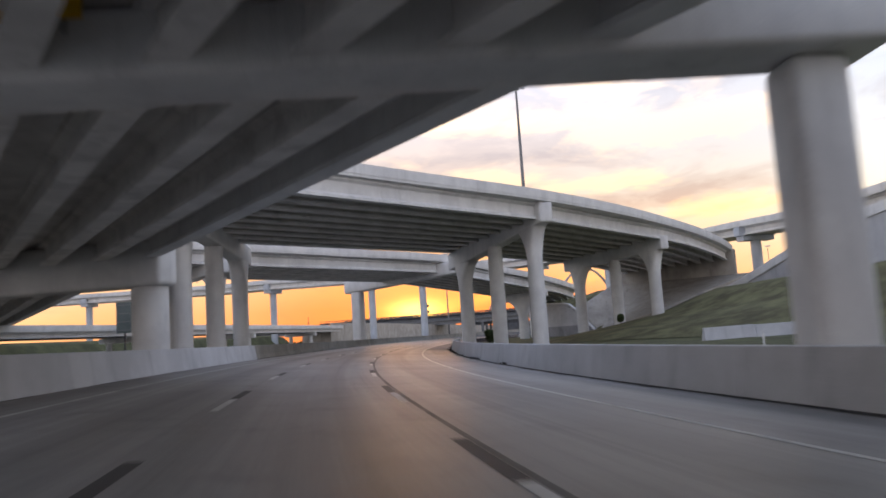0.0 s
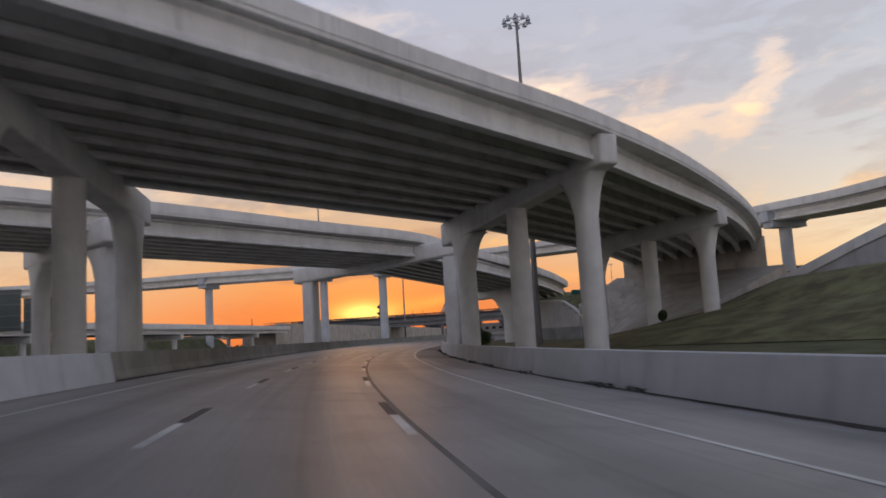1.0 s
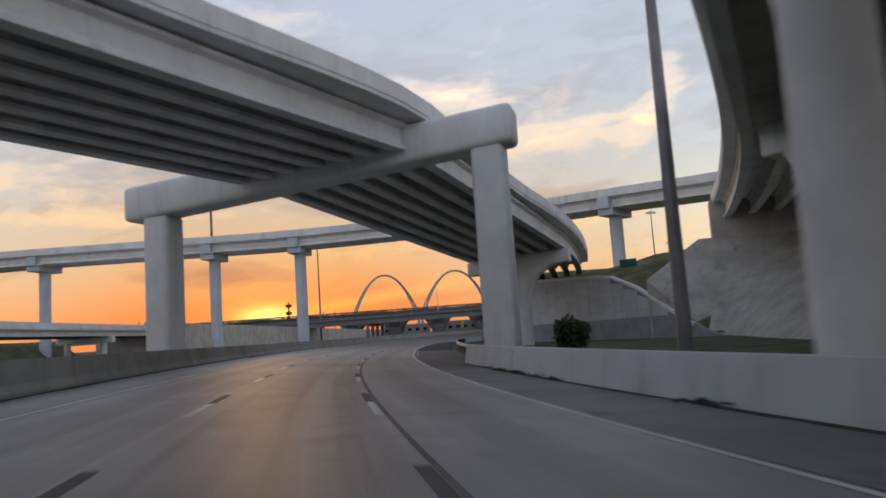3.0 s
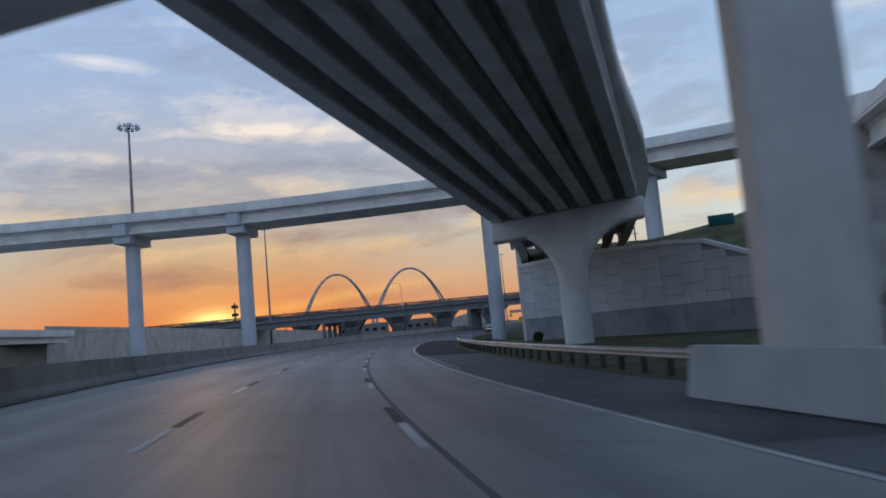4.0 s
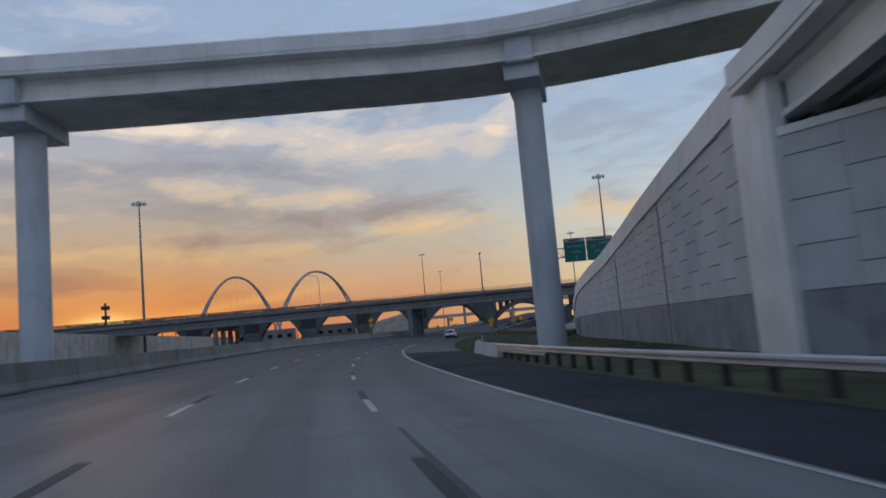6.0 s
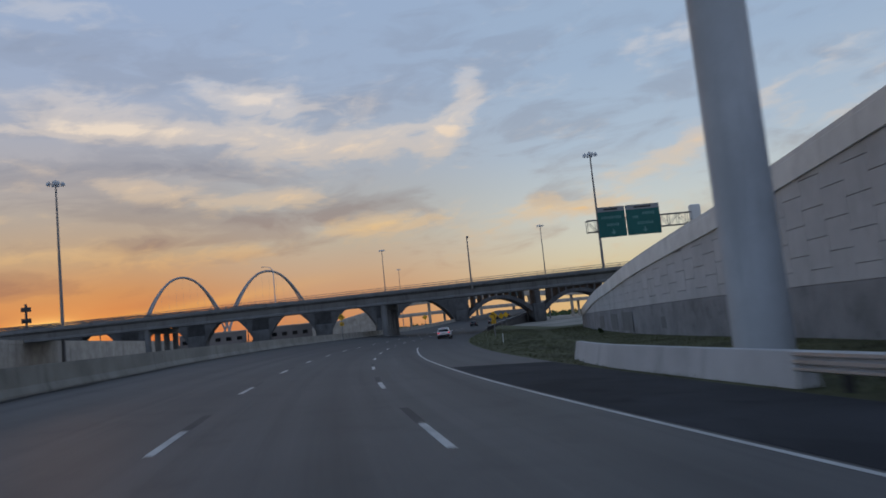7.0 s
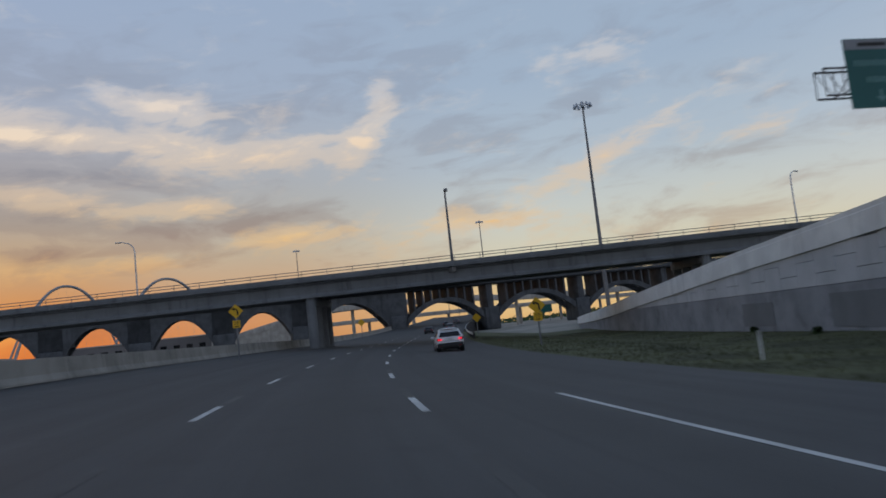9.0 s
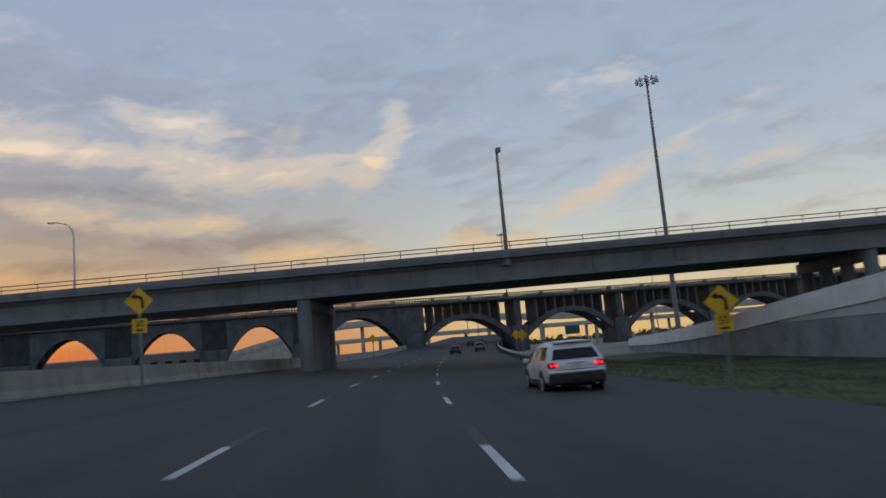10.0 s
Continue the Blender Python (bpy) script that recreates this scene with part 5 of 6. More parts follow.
def great_arch(x, y, top, span, turn, lean):
    a = thing("bridge_arch", "tall white steel bridge arch on the horizon", "bridge arch", (x, y, 0), "twin bridge arches")
    d = Vector((math.cos(turn), math.sin(turn), 0))
    nrm = Vector((-d.y, d.x, 0))
    for k in (-1, 1):
        P = [Vector((x, y, 0)) + d * (span / 2 * q) + nrm * (k * lean * (1 - (1 - q * q))) + UP * (top * (1 - abs(q) ** 2.1)) for q in [i / 20 - 1 for i in range(41)]]
        piece("rib", tube(P, [1.35 if k < 0 else 1.0] * 41, ARCHST, 8), a)
    for i in range(-6, 7):
        q = i / 7
        z = top * (1 - abs(q) ** 2.1)
        p = Vector((x, y, 0)) + d * (span / 2 * q)
        piece("hanger", tube([p + UP * 14, p + UP * z], 0.05, ARCHST, 4), a)


great_arch(166, 1082, 84, 122, 0.35, 6)
great_arch(259, 1063, 84.5, 136, 0.35, 6)

# ---- raised road on the left with its wall ----
left_over = thing("side_overpass", "low grey concrete overpass beside the freeway", "bridge", (-40, 200, ZG))
lp = smooth_path([(-95, 40, 5.0), (-66, 110, 5.0), (-48, 170, 5.0), (-37, 215, 5.0), (-27, 254, 5.0)], 8)
bridge_deck(left_over, lp, 11, 5, depth=0.9, over=0.7, gmat=OLD, high=0.8)
for s in (2, 8, 13, 18, 23):
    if s < len(lp):
        p, r = lp[s], sides(lp)[s]
        piece("bent_cap", cap_beam(p - r * 5, p + r * 5, 3.9, 4.95, 1.2, CONC, 0.1), left_over)
        for k in (-3.2, 3.2):
            piece("column", column((p.x + r.x * k, p.y + r.y * k), 0.55, ZG, 4.0, r, CONC), left_over)
lw = thing("side_wall", "long pale concrete wall of a raised road", "retaining wall", (-20, 280, ZG), kind="structure")
wl = smooth_path([(-26, 253, 8.0), (-16, 300, 8.3), (0, 350, 8.0), (26, 410, 7.0), (58, 470, 5.5)], 8)
piece("wall", sweep(wl, [(-9, -10), (0, -10), (0.1, -0.9), (0.18, -0.9), (0.18, 0), (-0.1, 0), (-0.2, -0.8), (-9, -0.8)], CONC_B), lw)
piece("end_wall", box_mesh((9.5, 1.0, 8.0), CONC_B, (-30.8, 254.0, 3.2), 0.05, 0.15), lw)
# added bank: closes off the bright sky seen under the side overpass
bank = smooth_path([(-150, -60, 0), (-118, 40, 0), (-88, 112, 0), (-69, 172, 0), (-56, 217, 0), (-45, 262, 0)], 8)
structure("grass_bank", sharp_smooth(sweep(bank, [(-30, -2), (9, -2), (2, 4.3), (-3, 5.3), (-16, 5.0), (-30, 1)], GRASS), 70), "added grass bank backing the side overpass", "grass")

# ---- dark pole, bush, delineators, side signs ----

def leaf_clump(centre, size, count, seed, mat):
    rng = random.Random(seed)
    vs, fs = [], []
    for _ in range(count):
        v = Vector((rng.gauss(0, 1), rng.gauss(0, 1), rng.gauss(0, 1))).normalized() * rng.uniform(0.25, 1.0) ** 0.5
        p = Vector(centre) + Vector((v.x * size[0], v.y * size[1], v.z * size[2]))
        a = Vector((rng.uniform(-1, 1), rng.uniform(-1, 1), rng.uniform(-1, 1))).normalized()
        b = a.orthogonal().normalized()
        h = rng.uniform(0.10, 0.22)
        k = len(vs)
        vs += [p - a * h, p + b * h * 0.5, p + a * h, p - b * h * 0.5]
        fs.append((k, k + 1, k + 2, k + 3))
    return mesh_of(vs, fs, mat)


def bush(x, y, z, w, h, seed, label, category="bush"):
    b = thing("bush", label, category, (x, y, z), "roadside bushes")
    rng = random.Random(seed)
    for _ in range(4):
        piece("stem", tube([(x, y, z), (x + rng.uniform(-w, w) * 0.4, y + rng.uniform(-w, w) * 0.4, z + h * 0.7)], [0.05, 0.015], BARK, 5), b)
    piece("leaves", join_meshes([leaf_clump((x + rng.uniform(-w, w) * 0.35, y + rng.uniform(-w, w) * 0.35, z + h * rng.uniform(0.35, 0.75)), (w * 0.5, w * 0.5, h * 0.3), 260, seed * 10 + k, FOL) for k in range(6)], FOL), b)


bush(13.2, 125.5, ZF, 1.6, 2.4, 3, "loose green roadside bush behind the barrier")
bush(28.8, 181.5, ZF, 0.6, 0.9, 5, "small dry weed at the foot of the wall")
for wx, wy, wz, ws in ((80.0, 275.5, -1.35, 7), (73.0, 261.5, -1.45, 8), (87.0, 284.0, -1.4, 9)):
    bush(wx, wy, wz, 0.25, 0.38, ws, "small dark weed at the foot of the ramp wall", "weed")
bush(31.0, 109.3, 1.5, 0.8, 1.4, 6, "dark scrubby bush on the hill")
for s, u in ((215.5, min([j / 40 for j in range(41)], key=lambda k_: (verge_pt(215.5, k_).xy - Vector((58.4, 265.7))).length)), (-22, 0.5)):
    p = verge_pt(s, u)
    dl = thing("delineator", "thin white delineator post on the verge", "marker post", p, "delineators")
    piece("post", box_mesh((0.09, 0.03, 0.95), WHITE, (p.x, p.y, p.z + 0.45)), dl)
    piece("reflector", box_mesh((0.075, 0.006, 0.12), LAMPG, (p.x, p.y - 0.02, p.z + 0.82)), dl)

# dark backs of signs at the side road
sb = thing("sign_board", "dark backs of two sign boards on a post", "road sign", (-47, 128, ZG))
for dx, z, w, h in ((0, 7.8, 4.6, 5.2), (4.3, 7.0, 3.4, 4.4)):
    piece("board", box_mesh((w, 0.12, h), BOARD, (-47 + dx, 128, z)), sb)
    for q in range(4):
        piece("stiffener", box_mesh((w, 0.08, 0.12), DULL, (-47 + dx, 127.9, z - h / 2 + 0.5 + q * (h - 1) / 3)), sb)
for dx in (-1, 4):
    piece("post", box_mesh((0.25, 0.25, 9), DARKST, (-47 + dx, 128.3, 3.6)), sb)

hs = thing("hill_sign", "small dark green board on short posts on the hill", "road sign", (38.4, 165.4, 7.0))
piece("board", box_mesh((2.0, 0.08, 0.9), GREEN, (38.4, 165.4, 8.15), 0.02, -0.8), hs)
for k_ in (-0.7, 0.7):
    piece("post", box_mesh((0.09, 0.09, 2.0), STEEL, (38.4 + 0.7 * k_ + 0.06, 165.4 - 0.72 * k_ + 0.06, 7.4)), hs)

# ---- vehicles ----
PAINT_W = material("silver_white_paint", (0.62, 0.63, 0.64), 0.3, 0.2, vary=0.05, bump=0.0, spec=0.6)
PAINT_D = material("dark_paint", (0.03, 0.03, 0.035), 0.3, 0.2, vary=0.05, bump=0.0, spec=0.6)
PAINT_G = material("grey_paint", (0.18, 0.18, 0.19), 0.3, 0.3, vary=0.05, bump=0.0, spec=0.6)
GLASS = material("tinted_glass", (0.008, 0.009, 0.011), 0.12, 0.0, vary=0.05, bump=0.0, spec=0.35)
RUBBER = material("tyre_rubber", (0.02, 0.02, 0.02), 0.9, vary=0.15)
TRIM = material("black_trim", (0.025, 0.025, 0.027), 0.7, vary=0.1)
RIM = material("alloy_rim", (0.5, 0.5, 0.5), 0.35, 0.8, vary=0.05)
TAIL = glowing("tail_lamp", (1.0, 0.02, 0.04), 2.2)
TAILOFF = material("red_lens", (0.35, 0.01, 0.01), 0.25, vary=0.05, bump=0)
HEAD = glowing("head_lamp", (1.0, 0.95, 0.85), 8.0)


def loft(stations, mat):
    """Rings of equal count, closed at both ends; each station: (y, [(x, z), ...])."""
    n = len(stations[0][1])
    vs = [(x, y, z) for y, ring in stations for x, z in ring]
    fs = [(i * n + j, i * n + (j + 1) % n, (i + 1) * n + (j + 1) % n, (i + 1) * n + j) for i in range(len(stations) - 1) for j in range(n)]
    fs += [tuple(range(n - 1, -1, -1)), tuple(range((len(stations) - 1) * n, len(stations) * n))]
    return sharp_smooth(mesh_of(vs, fs, mat), 45)


def ring(hw, z0, z1, tuck=0.06, round_=0.08):
    """A body cross-section: half width, sill and shoulder heights."""
    h = z1 - z0
    half = [(hw - tuck, z0), (hw, z0 + 0.25 * h), (hw, z0 + 0.65 * h), (hw - 0.03, z1 - round_), (hw - round_ - 0.03, z1)]
    return half + [(-x, z) for x, z in reversed(half)]


def top_ring(hb, ht, z0, z1):
    half = [(hb, z0), (ht + 0.03, z1 - 0.10), (ht - 0.10, z1)]
    return half + [(-x, z) for x, z in reversed(half)]


def vehicle(name, label, pos, heading, paint, L=4.8, W=1.9, H=1.72, suv=True, lights="tail", group=""):
    """A car with its rear at y = 0, built along +y, then set on the road."""
    car = thing(name, label, "car", (0, 0, 0), group)
    hw = W / 2
    belt = 0.58 * H
    clear = 0.24
    st = [(0.02, ring(hw * 0.86, clear + 0.18, belt - 0.12)), (0.10, ring(hw * 0.96, clear + 0.08, belt)), (0.9, ring(hw, clear, belt + 0.02)), (L * 0.5, ring(hw, clear, belt)), (L * 0.70, ring(hw, clear, belt - 0.03)), (L * 0.86, ring(hw * 0.97, clear, belt - 0.14)), (L * 0.96, ring(hw * 0.88, clear + 0.05, belt - 0.26)), (L, ring(hw * 0.76, clear + 0.15, belt - 0.38))]
    body = piece("body", loft(st, paint), car)
    r0 = 0.16 if suv else 0.75
    r1 = 0.55 if suv else 1.35
    cab = [(r0, top_ring(hw * 0.90, hw * 0.86, belt - 0.04, belt + 0.04)), (r1 - 0.14, top_ring(hw * 0.92, hw * 0.80, belt - 0.04, H - 0.12)), (r1 + 0.1, top_ring(hw * 0.93, hw * 0.78, belt - 0.04, H - 0.03)), (L * 0.42, top_ring(hw * 0.93, hw * 0.78, belt - 0.04, H)), (L * 0.56, top_ring(hw * 0.93, hw * 0.77, belt - 0.04, H - 0.04)), (L * 0.74, top_ring(hw * 0.90, hw * 0.86, belt - 0.06, belt + 0.0))]
    piece("cabin", loft(cab, paint), car)
    # glass: rear, front, sides, set a little proud
    y0, z0, y1, z1 = r0 + 0.03, belt + 0.10, r1 - 0.12, H - 0.17
    zt = lambda q: z0 + (z1 - z0) * q
    yt = lambda q: (r0 - 0.045) + (r1 - 0.175 - r0) * (z0 + (z1 - z0) * q - belt) / (H - 0.12 - belt)
    gl = lambda nm, pts: piece(nm, mesh_of(pts, [tuple(range(len(pts)))], GLASS), car)
    gl("rear_window", [(-hw * 0.80, yt(0), zt(0)), (hw * 0.80, yt(0), zt(0)), (hw * 0.74, yt(1), zt(1)), (-hw * 0.74, yt(1), zt(1))])
    for sgn in (-1, 1):
        xb, xt = sgn * (hw * 0.925 + 0.012), sgn * (hw * 0.80 + 0.04)
        gl("side_window", [(xb, r0 + 0.45, belt + 0.05), (xb, L * 0.40, belt + 0.05), (xt, L * 0.40, H - 0.17), (xt, r1 + 0.12, H - 0.17)])
        gl("side_window", [(xb, L * 0.42, belt + 0.05), (xb, L * 0.66, belt + 0.05), (xt, L * 0.55, H - 0.17), (xt, L * 0.42, H - 0.17)])
        piece("mirror", box_mesh((0.22, 0.12, 0.16), paint, (sgn * (hw + 0.1), L * 0.64, belt + 0.1), 0.04), car)
        if suv:
            piece("roof_rail", tube([(sgn * hw * 0.70, r1 + 0.1, H + 0.0), (sgn * hw * 0.70, r1 + 0.25, H + 0.07), (sgn * hw * 0.70, L * 0.5, H + 0.06), (sgn * hw * 0.70, L * 0.56, H - 0.01)], 0.022, TRIM, 6), car)
        lens = piece("tail_light", box_mesh((0.34, 0.10, 0.19), TAILOFF, (sgn * hw * 0.76, 0.055, belt - 0.10), 0.03), car, "red tail light")
        if lights == "tail":
            for q in (0.66, 0.82):
                piece("bulb", box_mesh((0.08, 0.03, 0.07), TAIL, (sgn * hw * q, -0.002, belt - 0.10), 0.012), lens)
        piece("headlight", box_mesh((0.32, 0.10, 0.16), HEAD if lights == "head" else LAMPG, (sgn * hw * 0.66, L - 0.07, belt - 0.42), 0.03), car)
    piece("rear_bumper", box_mesh((W * 0.95, 0.26, 0.42), TRIM, (0, 0.05, clear + 0.26), 0.06), car)
    piece("sill", box_mesh((W * 1.0, L * 0.62, 0.2), TRIM, (0, L * 0.48, clear + 0.1), 0.04), car)
    piece("tailgate_handle", box_mesh((0.5, 0.03, 0.05), TRIM, (0, -0.005, belt - 0.16), 0.01), car)
    piece("rear_wiper", box_mesh((0.5, 0.02, 0.025), TRIM, (0.05, r0 - 0.05, belt + 0.14)), car)
    piece("number_plate", box_mesh((0.31, 0.012, 0.16), WSIGN, (0, -0.01, belt - 0.30)), car)
    for sgn in (-1, 1):
        for y in (0.86, L - 0.95):
            R_ = 0.40 if suv else 0.33
            t_ = piece("wheel", tube([(sgn * (hw - 0.24), y, R_), (sgn * (hw - 0.20), y, R_), (sgn * (hw - 0.02), y, R_), (sgn * (hw + 0.015), y, R_)], [R_ - 0.03, R_, R_, R_ - 0.035], RUBBER, 20), car)
            piece("rim", tube([(sgn * (hw - 0.02), y, R_), (sgn * (hw + 0.022), y, R_)], [R_ * 0.66, R_ * 0.6], RIM, 14), t_)
    n = Vector((-math.sin(heading) , math.cos(heading), 0))
    car.matrix_basis = Matrix.Translation(pos) @ Matrix.Rotation(heading, 4, "Z")
    return car


SUV_LINE = (  # y, sill, belt, roof, half width, half roof, lean of the part above the belt
    (0.00, 0.44, 1.08, 1.66, 0.885, 0.62, 0.58), (0.07, 0.40, 1.10, 1.71, 0.955, 0.65, 0.50), (0.55, 0.34, 1.12, 1.765, 0.985, 0.675, 0.0), (1.6, 0.32, 1.10, 1.78, 0.99, 0.685, 0.0),
    (2.6, 0.32, 1.08, 1.755, 0.99, 0.675, 0.0), (2.95, 0.32, 1.07, 1.70, 0.985, 0.66, 0.0), (3.4, 0.32, 1.06, 1.46, 0.98, 0.68, 0.0), (3.85, 0.32, 1.02, 1.20, 0.975, 0.74, 0.0),
    (4.1, 0.32, 0.94, 1.10, 0.965, 0.76, 0.0), (4.65, 0.34, 0.84, 1.00, 0.93, 0.72, 0.0), (4.95, 0.38, 0.70, 0.86, 0.86, 0.64, 0.0), (5.08, 0.44, 0.58, 0.72, 0.74, 0.52, 0.0))


def suv_at(y):
    return [float(np.interp(y, [r[0] for r in SUV_LINE], [r[k] for r in SUV_LINE])) for k in range(1, 7)]


def suv_side(y, f, out=0.012):
    """A place on the side glass: f runs from the belt up to the roof's edge."""
    z0, zb, zr, hw, hr, lean = suv_at(y)
    z = zb + (zr - 0.14 - zb) * f
    return (hw - 0.035 + (hr + 0.05 - hw + 0.035) * f + out, y + lean * (z - zb), z)


def suv(label, pos, heading, paint):
    """A five-door car with a raked tailgate, its rear at y = 0, built along +y, then set on the road."""
    car = thing("suv", label, "car")
    vs, fs = [], []
    for y, z0, zb, zr, hw, hr, lean in SUV_LINE:
        half = [(hw * 0.82, z0), (hw * 0.97, z0 + 0.09), (hw, z0 + (zb - z0) * 0.45), (hw, z0 + (zb - z0) * 0.78), (hw - 0.035, zb), (hr + 0.05, zr - 0.14 if zr - 0.14 > zb else (zr + zb) / 2), (hr - 0.03, zr - 0.045), (hr * 0.6, zr)]
        vs += [(x, y + lean * max(0.0, z - zb), z) for x, z in half + [(-a, b) for a, b in reversed(half)]]
    n, m = 16, len(SUV_LINE)
    fs = [(i * n + j, i * n + (j + 1) % n, (i + 1) * n + (j + 1) % n, (i + 1) * n + j) for i in range(m - 1) for j in range(n)]
    for b in (0, (m - 1) * n):
        fs += [(b + j, b + j + 1, b + n - 2 - j, b + n - 1 - j) for j in range(7)]
    body = piece("body", sharp_smooth(mesh_of(vs, fs, paint), 38), car)

    def pane(name, pts):
        piece(name, mesh_of(pts, [tuple(range(len(pts)))], GLASS), car)

    z0, zb, zr, hw, hr, lean = suv_at(0)
    back = lambda x, z: (x, lean * (z - zb) - 0.014, z)
    wide = lambda z: hw - 0.035 + (hr + 0.05 - hw + 0.035) * (z - zb) / (zr - 0.14 - zb)
    pane("rear_window", [back(-wide(1.16) + 0.05, 1.16), back(wide(1.16) - 0.05, 1.16), back(wide(1.48) - 0.05, 1.50), back(-wide(1.48) + 0.05, 1.50)])
    piece("roof_spoiler", box_mesh((1.28, 0.30, 0.045), paint, (0, 0.40, 1.715), 0.02), car)
    piece("brake_strip", box_mesh((0.5, 0.03, 0.025), TAILOFF, (0, 0.25, 1.70), 0.008), car, "dark red high brake light")
    for k in (-1, 1):
        for nm, ya, yb, yc, yd in (("quarter_window", 0.42, 1.15, 1.15, 0.62), ("side_window", 1.24, 2.16, 2.16, 1.24), ("side_window", 2.25, 3.42, 2.96, 2.25)):
            q = [suv_side(ya, 0.10), suv_side(yb, 0.10), suv_side(yc, 0.92), suv_side(yd, 0.92)]
            pane(nm, [(k * a, b, c) for a, b, c in q])
        for y in (1.2, 2.21):
            piece("door_gap", box_mesh((0.012, 0.014, 0.66), TRIM, (k * 0.988, y, 0.72)), car)
        for y in (1.45, 2.45):
            piece("door_handle", box_mesh((0.03, 0.2, 0.035), paint, (k * 1.0, y, 0.98), 0.01), car)
        piece("sill_trim", box_mesh((0.05, 3.0, 0.2), TRIM, (k * 0.97, 2.4, 0.40), 0.02), car)
        piece("roof_rail", tube([(k * 0.60, 0.62, 1.75), (k * 0.61, 0.78, 1.84), (k * 0.61, 2.2, 1.84), (k * 0.60, 2.4, 1.76)], 0.022, TRIM, 8), car)
        mir = piece("mirror", box_mesh((0.24, 0.14, 0.17), paint, (k * 1.09, 3.22, 1.14), 0.05), car)
        piece("mirror_stalk", box_mesh((0.14, 0.06, 0.05), TRIM, (k * 0.98, 3.24, 1.08), 0.01), mir)
        lens = piece("tail_light", box_mesh((0.36, 0.16, 0.20), TAILOFF, (k * 0.755, 0.06, 0.985), 0.05, -k * 0.12, 3), car, "red tail light, lit")
        for q in (0.66, 0.83):
            piece("bulb", tube([(k * q, -0.030, 0.985), (k * q, 0.0, 0.985)], [0.055, 0.06], TAIL, 12), lens)
        piece("reflector", box_mesh((0.2, 0.02, 0.05), TAILOFF, (k * 0.70, -0.075, 0.52), 0.008), car)
        piece("exhaust", tube([(k * 0.62, -0.02, 0.34), (k * 0.62, 0.25, 0.34)], 0.04, RIM, 10), car)
        piece("headlight", box_mesh((0.34, 0.2, 0.16), LAMPG, (k * 0.66, 4.86, 0.72), 0.05), car)
        for y in (0.98, 4.02):
            arc = [(k * 0.965, y + 0.43 * math.cos(a), 0.37 + 0.43 * math.sin(a)) for a in [math.pi * i / 12 for i in range(13)]]
            piece("wheel_arch", tube(arc, 0.045, TRIM, 6), car)
            piece("wheel_well", tube([(k * 0.70, y, 0.40), (k * 0.992, y, 0.40)], 0.41, BLACK, 20), car)
            w = piece("wheel", tube([(k * 0.74, y, 0.37), (k * 0.78, y, 0.37), (k * 0.97, y, 0.37), (k * 1.005, y, 0.37)], [0.33, 0.37, 0.37, 0.335], RUBBER, 24), car)
            piece("rim", tube([(k * 0.985, y, 0.37), (k * 1.012, y, 0.37)], [0.25, 0.235], RIM, 16), w)
            piece("hub", tube([(k * 1.0, y, 0.37), (k * 1.022, y, 0.37)], [0.07, 0.05], TRIM, 8), w)
    bumper = piece("rear_bumper", box_mesh((1.84, 0.30, 0.36), TRIM, (0, 0.065, 0.53), 0.09, 0.0, 4), car, "black lower bumper")
    piece("tow_cover", box_mesh((0.3, 0.03, 0.1), BLACK, (0, -0.085, 0.50), 0.01), bumper)
    piece("bumper_top", box_mesh((1.80, 0.16, 0.10), paint, (0, -0.005, 0.755), 0.045, 0.0, 3), car)
    piece("tailgate_gap", box_mesh((1.30, 0.02, 0.012), TRIM, (0, -0.006, 0.82)), car)
    piece("number_plate", box_mesh((0.31, 0.012, 0.16), WSIGN, (0, -0.012, 0.93)), car)
    piece("plate_garnish", box_mesh((0.62, 0.03, 0.04), RIM, (0, -0.012, 1.04), 0.01), car)
    piece("rear_wiper", tube([(0.0, -0.005, 1.15), (0.12, 0.05, 1.24), (0.42, 0.07, 1.27)], 0.012, TRIM, 6), car)
    piece("underside", box_mesh((1.6, 4.2, 0.14), TRIM, (0, 2.5, 0.32), 0.04), car)
    piece("windscreen", mesh_of([(-0.70, 3.82, 1.225), (0.70, 3.82, 1.225), (0.58, 3.02, 1.70), (-0.58, 3.02, 1.70)], [(0, 1, 2, 3)], GLASS), car)
    car.matrix_basis = Matrix.Translation(pos) @ Matrix.Rotation(heading, 4, "Z") @ Matrix.Diagonal((0.98, 1, 0.96, 1))
    return car


def head_at(s):
    d = road_pt(s + 1, 0) - road_pt(s - 1, 0)
    return math.atan2(-d.x, d.y)


suv("silver white suv with red tail lights lit on the freeway", road_pt(245.2, 4.2, -0.10), head_at(243) + 0.0, PAINT_W)
for s, x, paint_, tall in ((347, 1.0, PAINT_D, 1.45), (357, 5.1, PAINT_G, 1.65), (405, 1.8, PAINT_D, 1.45), (425, 3.4, PAINT_G, 1.5)):
    vehicle("car", "dark car driving far ahead on the freeway" if paint_ is PAINT_D else "dark grey car driving far ahead on the freeway", road_pt(s, x), head_at(s), paint_, 4.6, 1.8, tall, tall > 1.6, "off", "cars ahead")
for s, u in ((345, -17), (352, -20.5), (385, -17)):
    p = road_pt(s, u)
    vehicle("car", "oncoming car with bright headlights lit", (p.x, p.y, ZG + 0.05), head_at(s) + math.pi, PAINT_G, 4.6, 1.8, 1.45, False, "head", "oncoming cars")
for k, (x, y) in enumerate(((-62, 150), (-58, 165), (-70, 158), (-52, 190))):
    vehicle("car", "pale parked car beyond the side overpass", (x, y, ZG + 0.02), 0.3 + k, PAINT_W if k % 2 else PAINT_G, 4.6, 1.8, 1.45, False, "off", "parked cars")

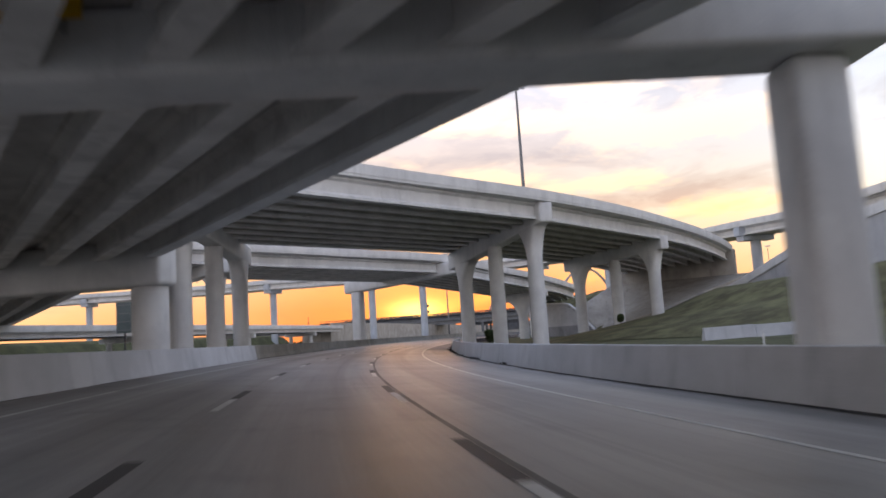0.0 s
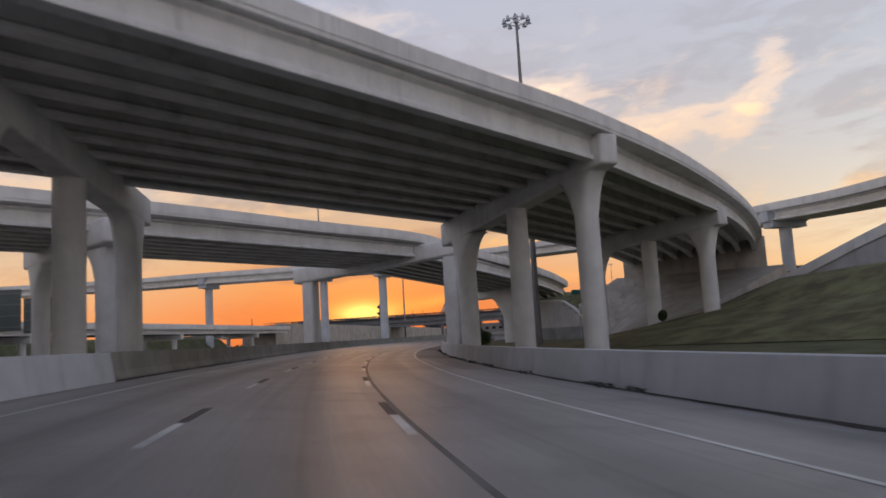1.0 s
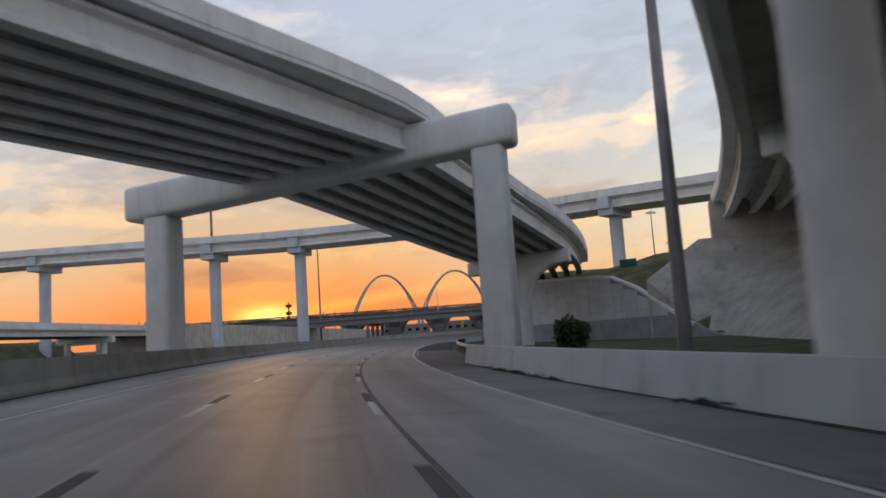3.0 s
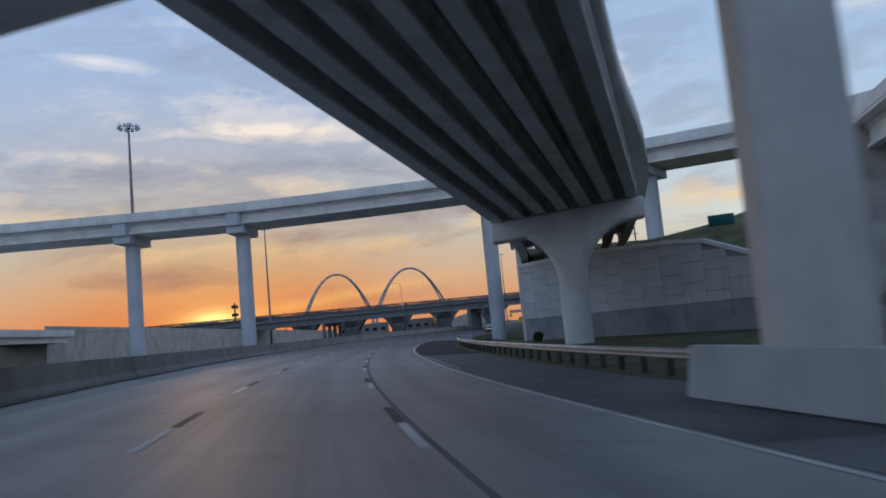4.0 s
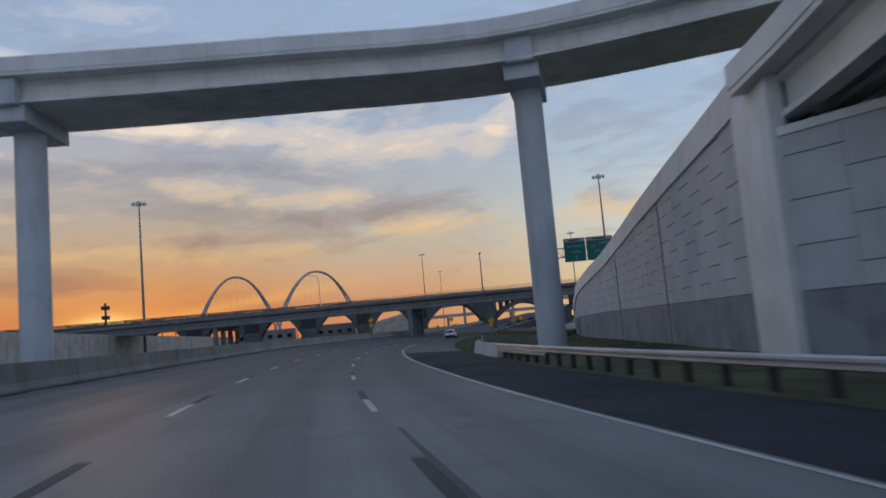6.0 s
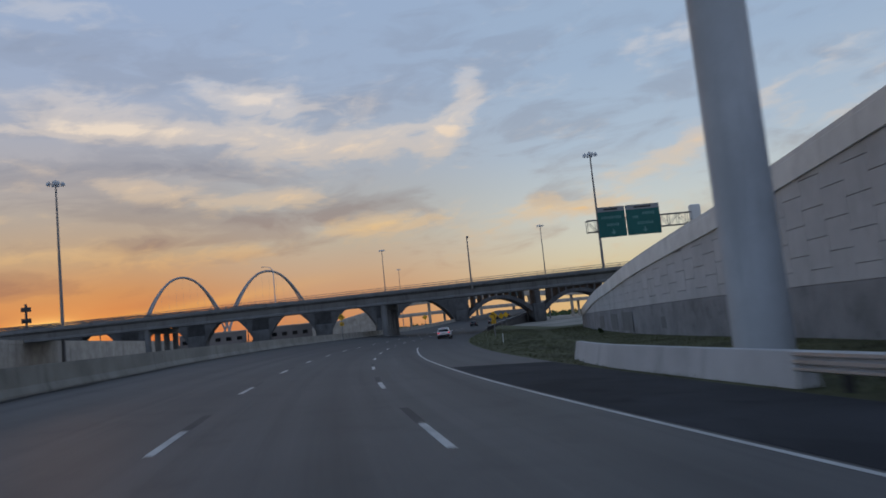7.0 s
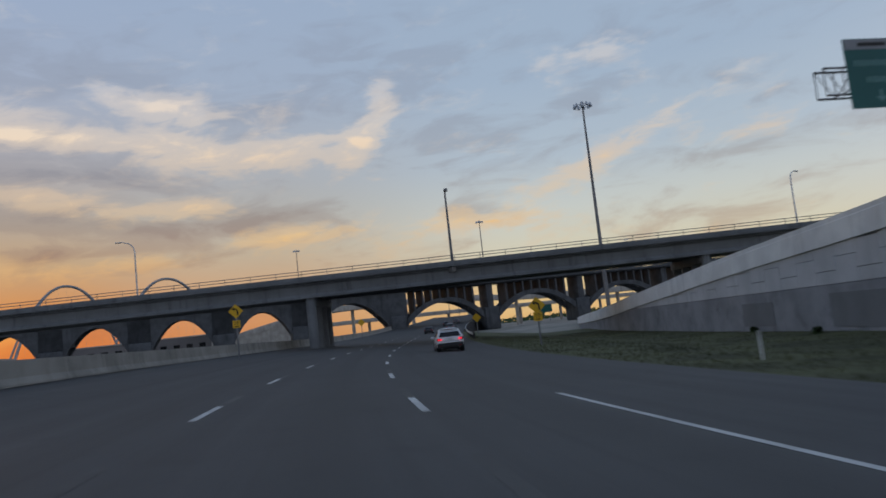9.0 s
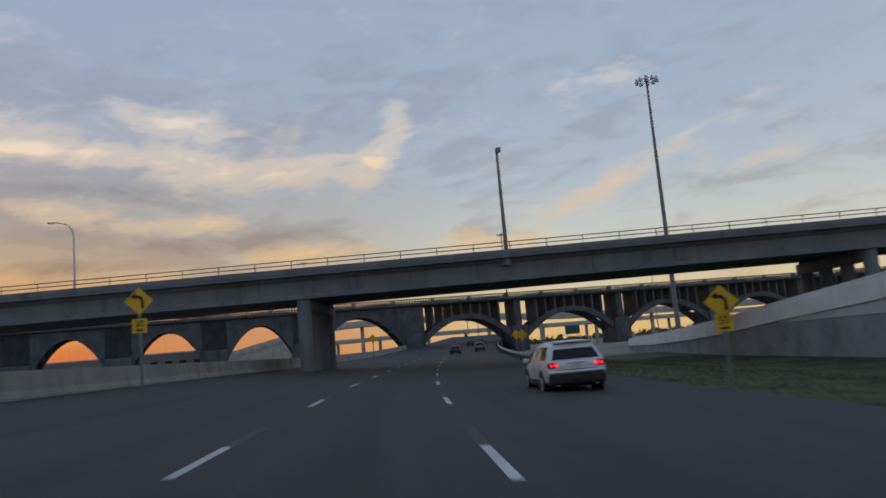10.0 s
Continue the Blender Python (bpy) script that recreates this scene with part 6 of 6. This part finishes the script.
# ---- far land: low buildings, trees on the skyline ----
rng = random.Random(11)


def far_building(x, y, w, d, h, turn):
    b = thing("building", "plain distant flat-roofed building", "building", (x, y, ZG), "distant buildings")
    piece("wall", box_mesh((w, d, h), BRICKC, (x, y, ZG + h / 2), 0.0, turn), b)
    piece("roof", box_mesh((w + 0.6, d + 0.6, 0.5), CONC_B, (x, y, ZG + h + 0.25), 0.0, turn), b)
    ca, sa = math.cos(turn), math.sin(turn)
    for i in range(int(w / 5)):
        for j in range(int(h / 4)):
            a = -w / 2 + 2.5 + 5 * i
            px, py = x + a * ca + (d / 2 + 0.02) * sa, y + a * sa - (d / 2 + 0.02) * ca
            piece("window", box_mesh((2.4, 0.12, 1.8), GLASS, (px, py, ZG + 2.2 + 4 * j), 0.0, turn), b)


for k in range(16):
    a = rng.uniform(-0.75, 1.25)
    r = rng.uniform(520, 900)
    far_building(30 + r * math.sin(a), 230 + r * math.cos(a), rng.uniform(20, 60), rng.uniform(14, 30), rng.uniform(5, 11), -a + rng.uniform(-0.3, 0.3))

far_building(93, 577, 30, 14, 9.3, -0.3)
far_building(127, 571, 26, 12, 9.8, -0.3)

vs, fs = [], []
for k in range(5200):
    a = rng.uniform(-1.0, 1.5)
    r = rng.uniform(700, 1500)
    base = Vector((30 + r * math.sin(a), 230 + r * math.cos(a), ZG))
    hgt = 3.2 + 3.5 * noise.noise((a * 30, r * 0.01, 0)) + rng.uniform(-1.2, 1.2)
    c = base + UP * max(0.8, hgt * rng.uniform(0.3, 1))
    for _ in range(3):
        v = Vector((rng.uniform(-1, 1), rng.uniform(-1, 1), rng.uniform(-0.7, 0.7))) * 3.0
        q = len(vs)
        n1 = Vector((rng.uniform(-1, 1), rng.uniform(-1, 1), rng.uniform(-1, 1))).normalized() * 2.6
        n2 = n1.orthogonal().normalized() * 2.0
        vs += [c + v - n1, c + v + n2, c + v + n1, c + v - n2]
        fs.append((q, q + 1, q + 2, q + 3))
tagged(new("far_trees", mesh_of(vs, fs, FOL)), "dark ragged belt of trees along the horizon", "trees", kind="stuff")

# ---- thin skyline masts ----
for x, y, h in ((-90, 700, 26), (-30, 760, 20), (60, 820, 30), (70, 815, 30), (190, 900, 24), (-180, 640, 22)):
    m = thing("skyline_pole", "thin dark pole on the skyline", "pole", (x, y, ZG), "skyline poles")
    piece("pole", tube([(x, y, ZG), (x, y, h)], [0.5, 0.3], DARKST, 6), m)
ms = thing("signal_tower", "slim dark tower with small platforms on the skyline", "tower", (14, 505, ZG))
piece("pole", tube([(14, 505, ZG), (14, 505, 24)], [0.5, 0.4], DARKST, 6), ms)
for z in (14, 18, 22):
    piece("platform", box_mesh((3.2, 1.0, 1.6), DARKST, (14, 505, z), 0.1), ms)

# ---- precast wall panels ----
panel_wall(ramp, FOOT, LENF, COPING, 4.7, 165, 1, FOOTZ, BANDZ, crop=1.53)
panel_wall(back, BACK, LENB, BACKTOP, 0.0, 50, -1, LEVEL, LOWB, crop=0.28)
